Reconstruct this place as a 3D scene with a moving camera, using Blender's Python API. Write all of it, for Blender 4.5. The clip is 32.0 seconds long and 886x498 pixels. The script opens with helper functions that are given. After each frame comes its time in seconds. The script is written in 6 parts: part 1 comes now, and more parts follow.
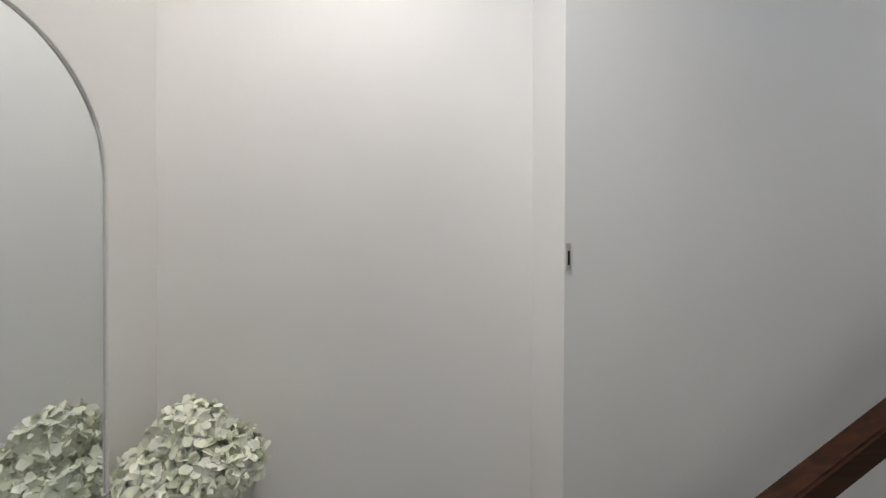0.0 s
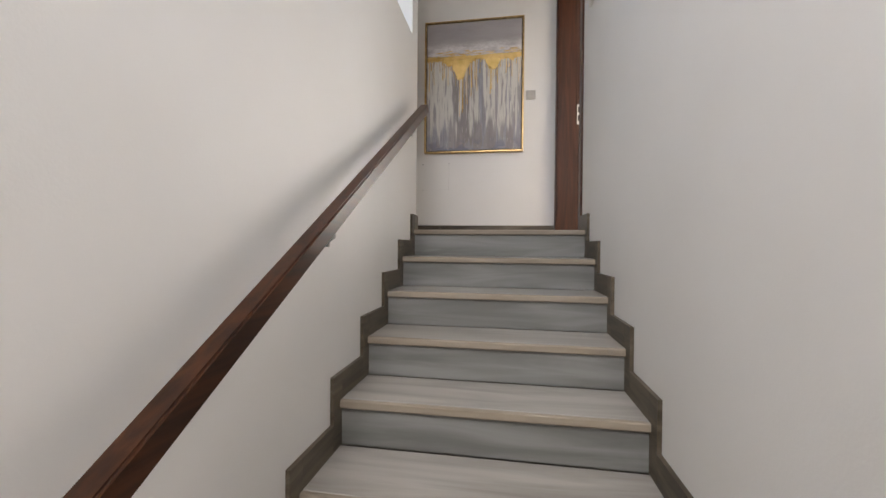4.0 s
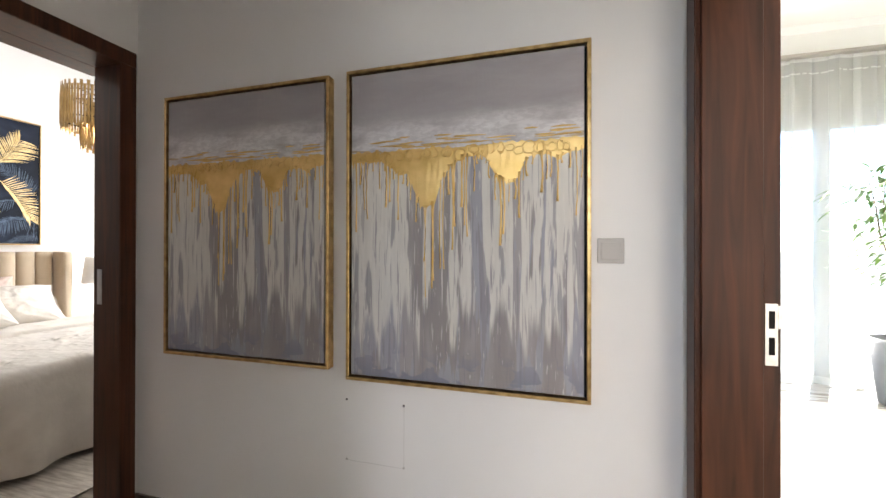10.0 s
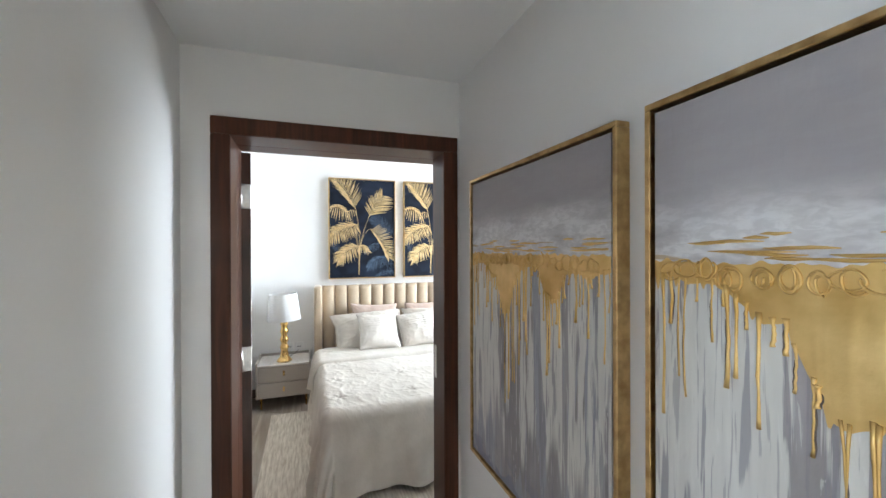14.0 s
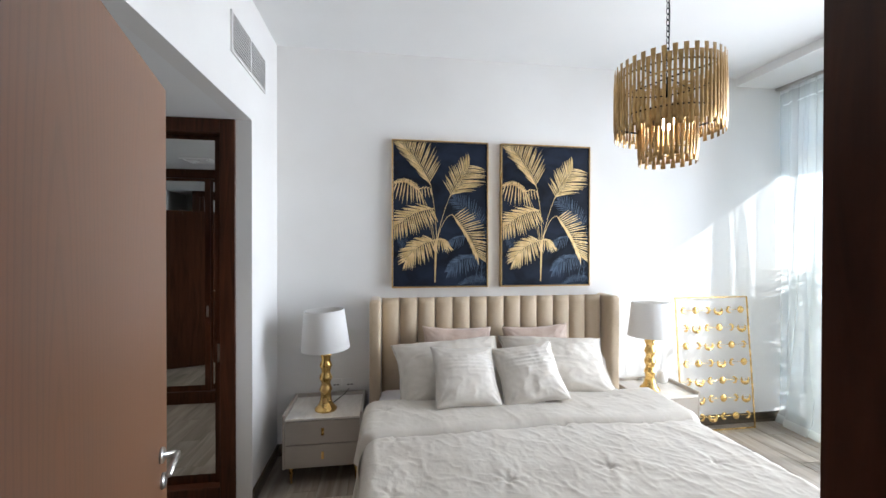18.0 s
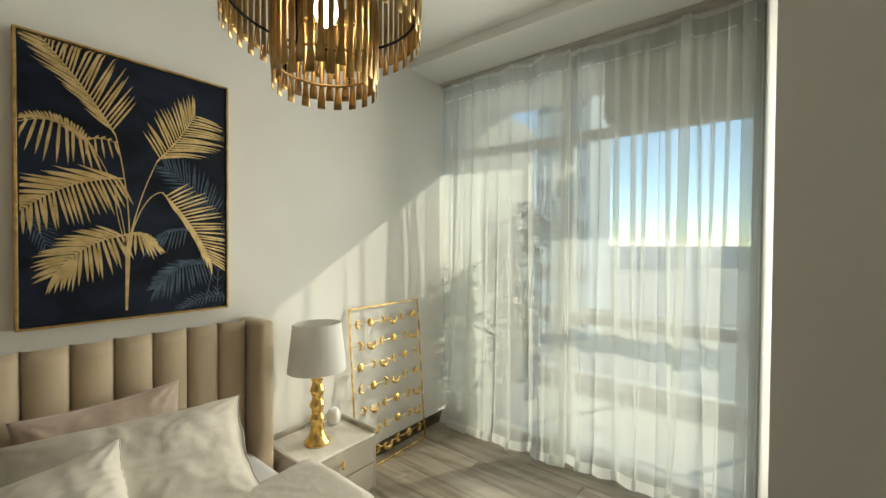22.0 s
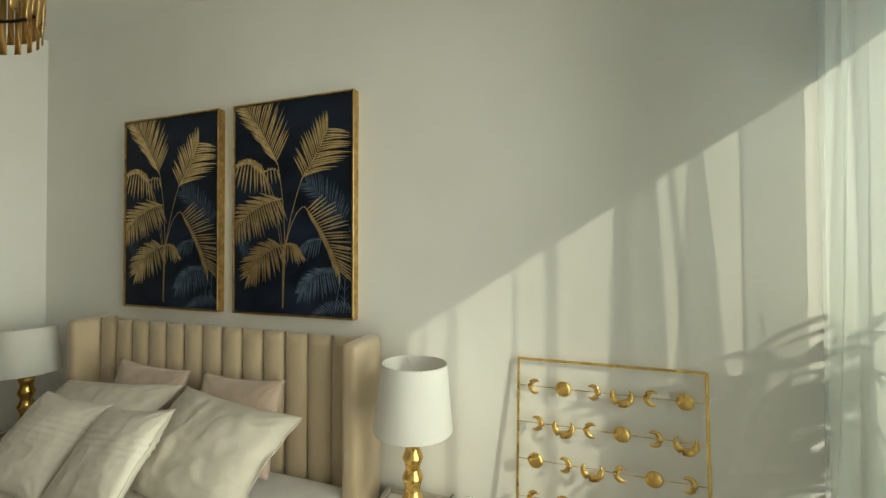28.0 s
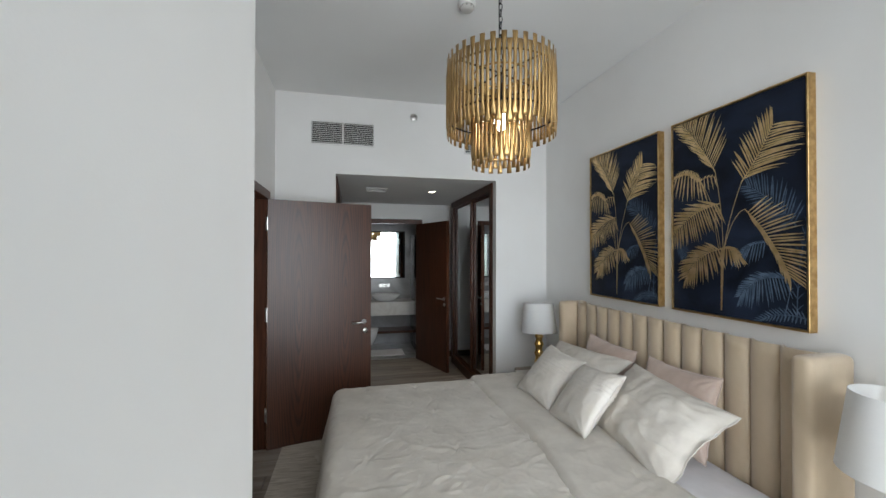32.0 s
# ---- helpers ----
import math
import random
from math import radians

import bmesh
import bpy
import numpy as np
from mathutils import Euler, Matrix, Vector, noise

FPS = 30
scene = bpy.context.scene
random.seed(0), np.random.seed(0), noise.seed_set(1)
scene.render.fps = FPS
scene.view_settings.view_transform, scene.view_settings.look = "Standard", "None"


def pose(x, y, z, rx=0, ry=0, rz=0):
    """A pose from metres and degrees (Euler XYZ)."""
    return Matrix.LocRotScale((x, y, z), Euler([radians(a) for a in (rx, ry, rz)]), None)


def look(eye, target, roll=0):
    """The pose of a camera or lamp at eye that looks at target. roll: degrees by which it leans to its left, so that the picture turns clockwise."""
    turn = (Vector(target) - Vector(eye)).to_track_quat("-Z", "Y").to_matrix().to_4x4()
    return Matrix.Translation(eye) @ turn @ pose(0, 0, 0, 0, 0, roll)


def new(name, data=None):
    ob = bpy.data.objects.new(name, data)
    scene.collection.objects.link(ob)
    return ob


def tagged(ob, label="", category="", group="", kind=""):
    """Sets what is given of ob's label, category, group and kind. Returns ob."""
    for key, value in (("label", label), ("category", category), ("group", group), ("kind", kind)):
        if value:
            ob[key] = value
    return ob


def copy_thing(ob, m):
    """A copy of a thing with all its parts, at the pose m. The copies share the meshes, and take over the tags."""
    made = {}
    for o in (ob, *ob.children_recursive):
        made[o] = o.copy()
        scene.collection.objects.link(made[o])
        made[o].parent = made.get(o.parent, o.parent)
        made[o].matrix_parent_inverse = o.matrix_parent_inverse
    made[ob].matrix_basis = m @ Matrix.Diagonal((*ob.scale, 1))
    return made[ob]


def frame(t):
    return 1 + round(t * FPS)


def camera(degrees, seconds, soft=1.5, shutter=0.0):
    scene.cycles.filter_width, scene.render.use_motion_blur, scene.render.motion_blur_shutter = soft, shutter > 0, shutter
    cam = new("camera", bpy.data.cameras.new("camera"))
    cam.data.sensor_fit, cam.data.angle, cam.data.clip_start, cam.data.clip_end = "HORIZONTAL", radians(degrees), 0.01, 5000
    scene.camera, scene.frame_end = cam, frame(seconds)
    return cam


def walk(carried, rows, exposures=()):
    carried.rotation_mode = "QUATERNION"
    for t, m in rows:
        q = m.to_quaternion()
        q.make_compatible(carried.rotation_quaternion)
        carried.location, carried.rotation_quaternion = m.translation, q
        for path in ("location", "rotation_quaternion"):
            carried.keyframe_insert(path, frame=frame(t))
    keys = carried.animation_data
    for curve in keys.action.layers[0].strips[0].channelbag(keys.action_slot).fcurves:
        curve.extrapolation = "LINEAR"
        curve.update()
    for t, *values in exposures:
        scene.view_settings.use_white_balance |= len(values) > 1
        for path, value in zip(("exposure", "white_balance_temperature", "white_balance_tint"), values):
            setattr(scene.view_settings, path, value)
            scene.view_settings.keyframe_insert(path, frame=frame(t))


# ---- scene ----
cam = camera(96.7, 32.0)
PATH = [
    (0, (0.708, -3.019, -0.115), (-1.272, -2.743, -0.130), 0.2),
    (0.5, (0.698, -2.990, -0.120), (-1.150, -2.224, -0.142), 0.2),
    (1, (0.708, -2.944, -0.142), (-0.917, -1.779, -0.152), 0.5),
    (1.5, (0.686, -2.908, -0.146), (-0.715, -1.481, -0.14), 0.2),
    (2, (0.622, -2.884, -0.133), (-0.506, -1.233, -0.143), 0.8),
    (2.5, (0.602, -2.86, -0.141), (-0.239, -1.046, -0.15), 0.7),
    (3, (0.599, -2.817, -0.14), (-0.02, -0.915, -0.151), 0.6),
    (3.5, (0.578, -2.642, -0.152), (0.162, -0.686, -0.159), 0.6),
    (5.5, (0.615, -1.768, 0.321), (0.359, 0.216, 0.293), 0.5),
    (6, (0.613, -1.553, 0.433), (0.342, 0.429, 0.404), 0.6),
    (6.5, (0.606, -1.379, 0.534), (0.328, 0.601, 0.514), 0.4),
    (7, (0.64, -1.176, 0.663), (0.328, 0.8, 0.648), 0.2),
    (7.5, (0.625, -0.987, 0.767), (0.267, 0.98, 0.757), 0.1),
    (8, (0.608, -0.798, 0.875), (0.193, 1.158, 0.869), 0.2),
    (8.5, (0.603, -0.636, 0.974), (0.161, 1.314, 0.983), 0.2),
    (9, (0.616, -0.46, 1.075), (0.11, 1.475, 1.078), 0.4),
    (9.5, (0.594, -0.298, 1.192), (0.057, 1.629, 1.209), 0.3),
    (10, (0.608, -0.146, 1.307), (0.046, 1.773, 1.312), 0.1),
    (10.5, (0.585, 0.025, 1.411), (-0.094, 1.906, 1.41), 0.2),
    (11, (0.545, 0.126, 1.518), (-0.28, 1.948, 1.513), 0.2),
    (11.5, (0.516, 0.216, 1.568), (-0.488, 1.946, 1.559), 0.2),
    (12, (0.512, 0.343, 1.653), (-0.701, 1.933, 1.632), -0.0),
    (12.5, (0.482, 0.41, 1.708), (-0.946, 1.81, 1.69), -0.1),
    (13, (0.432, 0.481, 1.707), (-1.185, 1.659, 1.692), -0.1),
    (13.5, (0.414, 0.527, 1.713), (-1.361, 1.448, 1.703), -0.3),
    (14, (0.449, 0.578, 1.722), (-1.44, 1.234, 1.718), -0.2),
    (14.5, (0.453, 0.616, 1.718), (-1.491, 1.084, 1.715), -0.2),
    (15, (0.328, 0.629, 1.706), (-1.646, 0.949, 1.698), -0.2),
    (15.5, (0.05, 0.634, 1.713), (-1.936, 0.869, 1.698), -0.4),
    (17.5, (-1.071, 0.779, 1.699), (-3.065, 0.939, 1.687), 0.3),
    (18, (-1.231, 0.783, 1.698), (-3.21, 1.073, 1.685), 0.1),
    (18.5, (-1.375, 0.788, 1.689), (-3.313, 1.283, 1.683), 0.1),
    (19, (-1.505, 0.796, 1.688), (-3.369, 1.522, 1.681), 0.1),
    (19.5, (-1.612, 0.807, 1.697), (-3.351, 1.794, 1.685), 0.2),
    (20, (-1.703, 0.848, 1.706), (-3.274, 2.085, 1.685), 0.6),
    (20.5, (-1.804, 0.947, 1.729), (-3.216, 2.363, 1.691), 0.8),
    (21, (-1.894, 1.159, 1.728), (-3.235, 2.642, 1.695), 0.7),
    (21.5, (-2.042, 1.331, 1.723), (-3.317, 2.871, 1.687), 0.9),
    (22, (-2.187, 1.601, 1.725), (-3.43, 3.168, 1.694), 0.4),
    (22.5, (-2.259, 1.858, 1.716), (-3.487, 3.436, 1.696), 0.3),
    (23, (-2.325, 2.05, 1.708), (-3.572, 3.614, 1.695), 0.2),
    (23.5, (-2.377, 2.266, 1.713), (-3.711, 3.755, 1.703), 0.1),
    (24, (-2.408, 2.464, 1.696), (-3.883, 3.814, 1.696), -0.2),
    (24.5, (-2.525, 2.613, 1.68), (-4.146, 3.785, 1.684), -0.1),
    (26.5, (-2.849, 3.269, 1.757), (-4.829, 3.549, 1.721), 0.6),
    (27, (-2.796, 3.425, 1.733), (-4.795, 3.388, 1.734), 0.2),
    (27.5, (-2.741, 3.568, 1.724), (-4.715, 3.244, 1.727), 0.1),
    (28, (-2.684, 3.699, 1.713), (-4.583, 3.072, 1.731), 0.1),
    (28.5, (-2.618, 3.766, 1.725), (-4.413, 2.886, 1.747), 0.4),
    (29, (-2.586, 3.872, 1.73), (-4.247, 2.759, 1.747), 0.3),
    (29.5, (-2.576, 3.974, 1.733), (-4.06, 2.634, 1.748), 0.3),
    (30, (-2.553, 4.021, 1.732), (-3.834, 2.486, 1.745), 0.3),
    (30.5, (-2.525, 4.042, 1.731), (-3.589, 2.349, 1.744), 0.3),
    (31, (-2.444, 4.045, 1.727), (-3.314, 2.245, 1.743), 0.2),
    (31.5, (-2.445, 4.047, 1.727), (-3.104, 2.159, 1.747), 0.2),
    (32, (-2.425, 4.011, 1.726), (-2.874, 2.062, 1.746), 0.1),
]
EXPOSURES = [
    (0.0, 1.12, 6300, 10), (1.0, 1.75, 6700, 14), (3.5, 2.0, 7000, 16), (5.5, 2.25, 6400, 10), (8.0, 2.2, 6600, 11), (10.0, 2.36, 6600, 13), (11.0, 2.46, 6500, 11),
    (12.0, 2.63, 5950, 6), (13.0, 2.7, 5800, 6), (15.5, 2.87, 5800, 8), (16.5, 2.55, 5950, 10), (17.5, 2.05, 5900, 10), (18.0, 1.82, 5900, 10), (19.0, 1.33, 5700, 9), (20.2, 0.88, 5800, 9), (21.3, 0.86, 7200, 6),
    (22.5, 0.65, 7800, -3), (24.5, 0.24, 7500, -2), (26.5, 0.42, 7600, -6), (28.0, 0.55, 7850, -8), (28.8, 0.66, 7400, -4), (29.8, 0.65, 5950, 2), (31.0, 0.84, 6080, 7), (32.0, 0.88, 6080, 7),
]
walk(cam, [(t, look(eye, target, roll)) for t, eye, target, roll in PATH], EXPOSURES)

# ---- world, sun and lamps ----
SUN_WAY = Vector((-1.0, -1.8, -1.157)).normalized()
world = bpy.data.worlds.new("daylight")
scene.world = world
world.use_nodes = True
wn = world.node_tree
sky = wn.nodes.new("ShaderNodeTexSky")
sky.sky_type = "NISHITA"
sky.sun_disc = False
sky.sun_elevation = math.asin(-SUN_WAY.z)
sky.sun_rotation = math.atan2(-SUN_WAY.x, -SUN_WAY.y)
sky.dust_density = 0.0
sky.air_density = 0.75
sky.ozone_density = 2.5
wn.links.new(sky.outputs["Color"], wn.nodes["Background"].inputs["Color"])
wn.nodes["Background"].inputs["Strength"].default_value = 0.15

sun = new("sun", bpy.data.lights.new("sun", "SUN"))
sun.data.energy = 2.1
sun.data.angle = radians(0.6)
sun.data.color = (1.0, 0.965, 0.91)
sun.matrix_world = look((0, 0, 20), Vector((0, 0, 20)) + SUN_WAY)


def area_lamp(name, eye, target, w, h, watts, color):
    ob = new(name, bpy.data.lights.new(name, "AREA"))
    ob.data.shape, ob.data.size, ob.data.size_y = "RECTANGLE", w, h
    ob.data.energy, ob.data.color = watts, color
    ob.matrix_world = look(eye, target)
    return ob


def point_lamp(name, at, watts, color, size):
    ob = new(name, bpy.data.lights.new(name, "POINT"))
    ob.data.energy, ob.data.color, ob.data.shadow_soft_size = watts, color, size
    ob.location = at
    return ob


# added lamps for the stair and landing void; the stair window is unseen
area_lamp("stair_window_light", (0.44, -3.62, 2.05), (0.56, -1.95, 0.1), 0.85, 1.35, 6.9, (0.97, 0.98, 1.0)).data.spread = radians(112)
# Bluish fill lamp added under the void's closed ceiling.
area_lamp("void_skylight", (-0.62, -1.4, 3.15), (-0.62, -1.4, 0.0), 0.8, 2.2, 2.6, (0.58, 0.80, 1.0))
# added fill lamps for daylight: inside both windows' curtains, and behind the bedroom voile
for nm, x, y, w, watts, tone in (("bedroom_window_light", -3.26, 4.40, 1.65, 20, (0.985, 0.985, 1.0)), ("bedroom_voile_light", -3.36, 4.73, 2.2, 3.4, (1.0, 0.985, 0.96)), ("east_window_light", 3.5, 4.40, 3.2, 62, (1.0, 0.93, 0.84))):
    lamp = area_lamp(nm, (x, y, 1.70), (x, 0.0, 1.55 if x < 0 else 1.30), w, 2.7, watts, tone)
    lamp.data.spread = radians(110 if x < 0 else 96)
# unseen spots added in the lower hall niche; downlights of dressing room and bathroom
for nm, at, aim, w in (("niche_downlight", (0.28, -3.15, 1.10), (-0.05, -3.40, -1.0), 2.2),
                       ("niche_downlight", (0.45, -2.95, 1.10), (-0.18, -3.10, -0.6), 2.2)):
    sp = new(nm, bpy.data.lights.new(nm, "SPOT"))
    sp.data.energy, sp.data.color, sp.data.spot_size, sp.data.spot_blend = w * 4.2, (1.0, 0.92, 0.84), radians(95), 0.9
    sp.data.shadow_soft_size = 0.03
    sp.matrix_world = look(at, aim)
for nm, at, w in (("dressing_downlight", (-3.43, -1.01, 2.47), 4), ("bath_downlight", (-2.9, -3.2, 2.45), 1.2)):
    sp = new(nm, bpy.data.lights.new(nm, "SPOT"))
    sp.data.energy, sp.data.color, sp.data.spot_size, sp.data.spot_blend = w * 3, (1.0, 0.86, 0.70), radians(110), 0.9
    sp.data.shadow_soft_size = 0.04
    sp.matrix_world = look(at, (at[0], at[1], 0))
point_lamp("chandelier_light", (-3.112, 2.248, 2.335), 0.3, (1.0, 0.94, 0.85), 0.035)


# ---- materials ----
def surf(name, c1, c2, rough=0.5, metal=0.0, scale=(4, 4, 4), detail=5, distort=0.0, bump=0.0, bump_scale=(120, 120, 120),
         rough_var=0.06, rand=0.0, lo=0.35, hi=0.65, sheen=0.0, big=None, coat=0.0, spec=0.5):
    """A procedural surface: two colours mixed by noise, fine relief, uneven gloss, a shift from piece to piece."""
    m = bpy.data.materials.new(name)
    m.use_nodes = True
    nt = m.node_tree
    nd, ln = nt.nodes, nt.links
    b = nd["Principled BSDF"]
    tc = nd.new("ShaderNodeTexCoord")

    def noise_node(sc, dt, di):
        mp = nd.new("ShaderNodeMapping")
        mp.inputs["Scale"].default_value = sc
        n = nd.new("ShaderNodeTexNoise")
        n.inputs["Scale"].default_value = 1.0
        n.inputs["Detail"].default_value = dt
        n.inputs["Distortion"].default_value = di
        if rand:
            oi = nd.new("ShaderNodeObjectInfo")
            sh = nd.new("ShaderNodeVectorMath")
            sh.operation = "SCALE"
            sh.inputs[0].default_value = (37.0, 19.0, 53.0)
            ln.new(oi.outputs["Random"], sh.inputs["Scale"])
            ad = nd.new("ShaderNodeVectorMath")
            ln.new(tc.outputs["Object"], ad.inputs[0])
            ln.new(sh.outputs[0], ad.inputs[1])
            ln.new(ad.outputs[0], mp.inputs["Vector"])
        else:
            ln.new(tc.outputs["Object"], mp.inputs["Vector"])
        ln.new(mp.outputs[0], n.inputs["Vector"])
        return n

    n1 = noise_node(scale, detail, distort)
    rp = nd.new("ShaderNodeValToRGB")
    rp.color_ramp.elements[0].position, rp.color_ramp.elements[1].position = lo, hi
    rp.color_ramp.elements[0].color, rp.color_ramp.elements[1].color = (*c1, 1), (*c2, 1)
    ln.new(n1.outputs["Fac"], rp.inputs["Fac"])
    col = rp.outputs["Color"]
    if big:
        n3 = noise_node((big[0],) * 3, 3, 0)
        mr3 = nd.new("ShaderNodeMapRange")
        mr3.inputs["From Min"].default_value, mr3.inputs["From Max"].default_value = 0.3, 0.7
        mr3.inputs["To Min"].default_value, mr3.inputs["To Max"].default_value = 1 - big[1], 1 + big[1]
        ln.new(n3.outputs["Fac"], mr3.inputs["Value"])
        sc3 = nd.new("ShaderNodeVectorMath")
        sc3.operation = "SCALE"
        ln.new(col, sc3.inputs[0])
        ln.new(mr3.outputs[0], sc3.inputs["Scale"])
        col = sc3.outputs[0]
    if rand:
        oi = nd.new("ShaderNodeObjectInfo")
        mr = nd.new("ShaderNodeMapRange")
        mr.inputs["To Min"].default_value, mr.inputs["To Max"].default_value = 1 - rand, 1 + rand
        ln.new(oi.outputs["Random"], mr.inputs["Value"])
        sc = nd.new("ShaderNodeVectorMath")
        sc.operation = "SCALE"
        ln.new(col, sc.inputs[0])
        ln.new(mr.outputs[0], sc.inputs["Scale"])
        col = sc.outputs[0]
    ln.new(col, b.inputs["Base Color"])
    rr = nd.new("ShaderNodeMapRange")
    rr.inputs["To Min"].default_value, rr.inputs["To Max"].default_value = max(0.02, rough - rough_var), rough + rough_var
    ln.new(n1.outputs["Fac"], rr.inputs["Value"])
    ln.new(rr.outputs[0], b.inputs["Roughness"])
    b.inputs["Metallic"].default_value = metal
    b.inputs["Specular IOR Level"].default_value = spec
    if coat:
        b.inputs["Coat Weight"].default_value, b.inputs["Coat Roughness"].default_value = coat, 0.22
    if sheen:
        b.inputs["Sheen Weight"].default_value = sheen
        b.inputs["Sheen Roughness"].default_value = 0.4
    if bump:
        n2 = noise_node(bump_scale, 4, 0)
        bp = nd.new("ShaderNodeBump")
        bp.inputs["Strength"].default_value = bump
        bp.inputs["Distance"].default_value = 0.002
        ln.new(n2.outputs["Fac"], bp.inputs["Height"])
        ln.new(bp.outputs[0], b.inputs["Normal"])
    return m


WHITE = surf("white_wall_paint", (0.76, 0.745, 0.72), (0.80, 0.79, 0.77), 0.5, scale=(1.3, 1.3, 1.3), bump=0.12, bump_scale=(160, 160, 160), rough_var=0.08)
CEIL = surf("ceiling_paint", (0.78, 0.78, 0.77), (0.82, 0.82, 0.81), 0.7, scale=(1, 1, 1), bump=0.05)
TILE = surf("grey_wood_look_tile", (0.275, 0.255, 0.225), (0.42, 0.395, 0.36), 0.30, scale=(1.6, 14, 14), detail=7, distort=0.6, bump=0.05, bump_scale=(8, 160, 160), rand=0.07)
# TILE lightened for the brighter hall and east floors, to bounce more light.
TILE_HALL = surf("lightened_wood_look_tile", (0.36, 0.335, 0.295), (0.53, 0.50, 0.455), 0.28, scale=(1.6, 14, 14), detail=7, distort=0.6, bump=0.05, bump_scale=(8, 160, 160), rand=0.07)
TILE_BED = surf("warm_grey_wood_tile", (0.20, 0.165, 0.13), (0.36, 0.315, 0.265), 0.34, scale=(1.4, 13, 13), detail=7, distort=0.7, bump=0.06, bump_scale=(8, 160, 160), rand=0.16)
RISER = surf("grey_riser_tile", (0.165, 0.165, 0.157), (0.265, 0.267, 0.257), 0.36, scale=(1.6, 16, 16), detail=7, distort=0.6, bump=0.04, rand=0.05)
NOSING = surf("worn_brown_nosing", (0.25, 0.205, 0.155), (0.33, 0.28, 0.22), 0.62, scale=(3, 30, 30), rand=0.05)
GROUT = surf("grout", (0.22, 0.20, 0.18), (0.28, 0.26, 0.23), 0.9, scale=(30, 30, 30))
BASE = surf("brown_wood_look_skirting", (0.060, 0.048, 0.033), (0.150, 0.122, 0.088), 0.42, spec=0.3, scale=(2.2, 2.2, 22), detail=7, distort=0.8, bump=0.05, rand=0.12)
WOOD = surf("dark_stained_oak", (0.027, 0.0090, 0.0040), (0.098, 0.033, 0.0145), 0.38, spec=0.28, scale=(22, 22, 1.6), detail=8, distort=1.6, bump=0.12, bump_scale=(260, 260, 14), rand=0.05, lo=0.25, hi=0.75)
WOOD_RAIL = surf("dark_stained_handrail", (0.020, 0.0070, 0.0026), (0.060, 0.021, 0.008), 0.36, spec=0.3, scale=(30, 1.6, 30), detail=8, distort=1.4, bump=0.1, bump_scale=(260, 14, 260))
WOOD_DOOR = surf("dark_oak_veneer", (0.044, 0.0145, 0.0062), (0.090, 0.030, 0.0130), 0.42, spec=0.12, scale=(30, 30, 1.4), detail=8, distort=1.2, bump=0.10, bump_scale=(260, 260, 14), lo=0.25, hi=0.75, coat=1.0)


def veneer_figure(m, cx, cz, pitch):
    """Darkens a veneer along nested, tall arches that repeat across the leaf."""
    nt = m.node_tree
    nd, ln = nt.nodes, nt.links
    b = nd["Principled BSDF"]
    col = b.inputs["Base Color"].links[0].from_socket
    tc, sep = nd.new("ShaderNodeTexCoord"), nd.new("ShaderNodeSeparateXYZ")
    ln.new(tc.outputs["Object"], sep.inputs[0])
    pp = nd.new("ShaderNodeMath")
    pp.operation = "PINGPONG"
    ln.new(sep.outputs["X"], pp.inputs[0])
    pp.inputs[1].default_value = pitch
    xyz = nd.new("ShaderNodeCombineXYZ")
    ln.new(pp.outputs[0], xyz.inputs[0])
    ln.new(sep.outputs["Z"], xyz.inputs[2])
    mp = nd.new("ShaderNodeMapping")
    mp.vector_type = "TEXTURE"
    mp.inputs["Location"].default_value = (cx, 0, cz)
    mp.inputs["Scale"].default_value = (0.5, 1, 6.0)
    ln.new(xyz.outputs[0], mp.inputs[0])
    wv = nd.new("ShaderNodeTexWave")
    wv.wave_type, wv.rings_direction = "RINGS", "SPHERICAL"
    wv.inputs["Scale"].default_value, wv.inputs["Distortion"].default_value = 9.0, 3.0
    wv.inputs["Detail"].default_value, wv.inputs["Detail Scale"].default_value = 3.0, 2.2
    ln.new(mp.outputs[0], wv.inputs["Vector"])
    mr = nd.new("ShaderNodeMapRange")
    mr.inputs["From Min"].default_value, mr.inputs["From Max"].default_value = 0.0, 0.45
    mr.inputs["To Min"].default_value, mr.inputs["To Max"].default_value = 0.55, 1.05
    ln.new(wv.outputs["Fac"], mr.inputs["Value"])
    sc = nd.new("ShaderNodeVectorMath")
    sc.operation = "SCALE"
    ln.new(col, sc.inputs[0])
    ln.new(mr.outputs[0], sc.inputs["Scale"])
    ln.new(sc.outputs[0], b.inputs["Base Color"])


veneer_figure(WOOD_DOOR, .26, 1.25, .47)
WOOD_DOOR.node_tree.nodes["Principled BSDF"].inputs["Coat Roughness"].default_value = 0.36
WOOD_DOOR.node_tree.nodes["Principled BSDF"].inputs["Coat IOR"].default_value = 1.48
WOOD_DOOR.node_tree.nodes["Principled BSDF"].inputs["Sheen Weight"].default_value = 1.0
WOOD_DOOR.node_tree.nodes["Principled BSDF"].inputs["Sheen Roughness"].default_value = 0.40
WOOD_DOOR.node_tree.nodes["Principled BSDF"].inputs["Sheen Tint"].default_value = (1.0, 0.56, 0.32, 1)
STEEL = surf("brushed_steel", (0.55, 0.54, 0.52), (0.66, 0.65, 0.63), 0.3, 1.0, scale=(40, 40, 40))
GOLD = surf("brass_gold", (0.66, 0.42, 0.13), (0.83, 0.57, 0.22), 0.27, 1.0, scale=(14, 14, 14), bump=0.05, bump_scale=(300, 300, 300), rough_var=0.09)
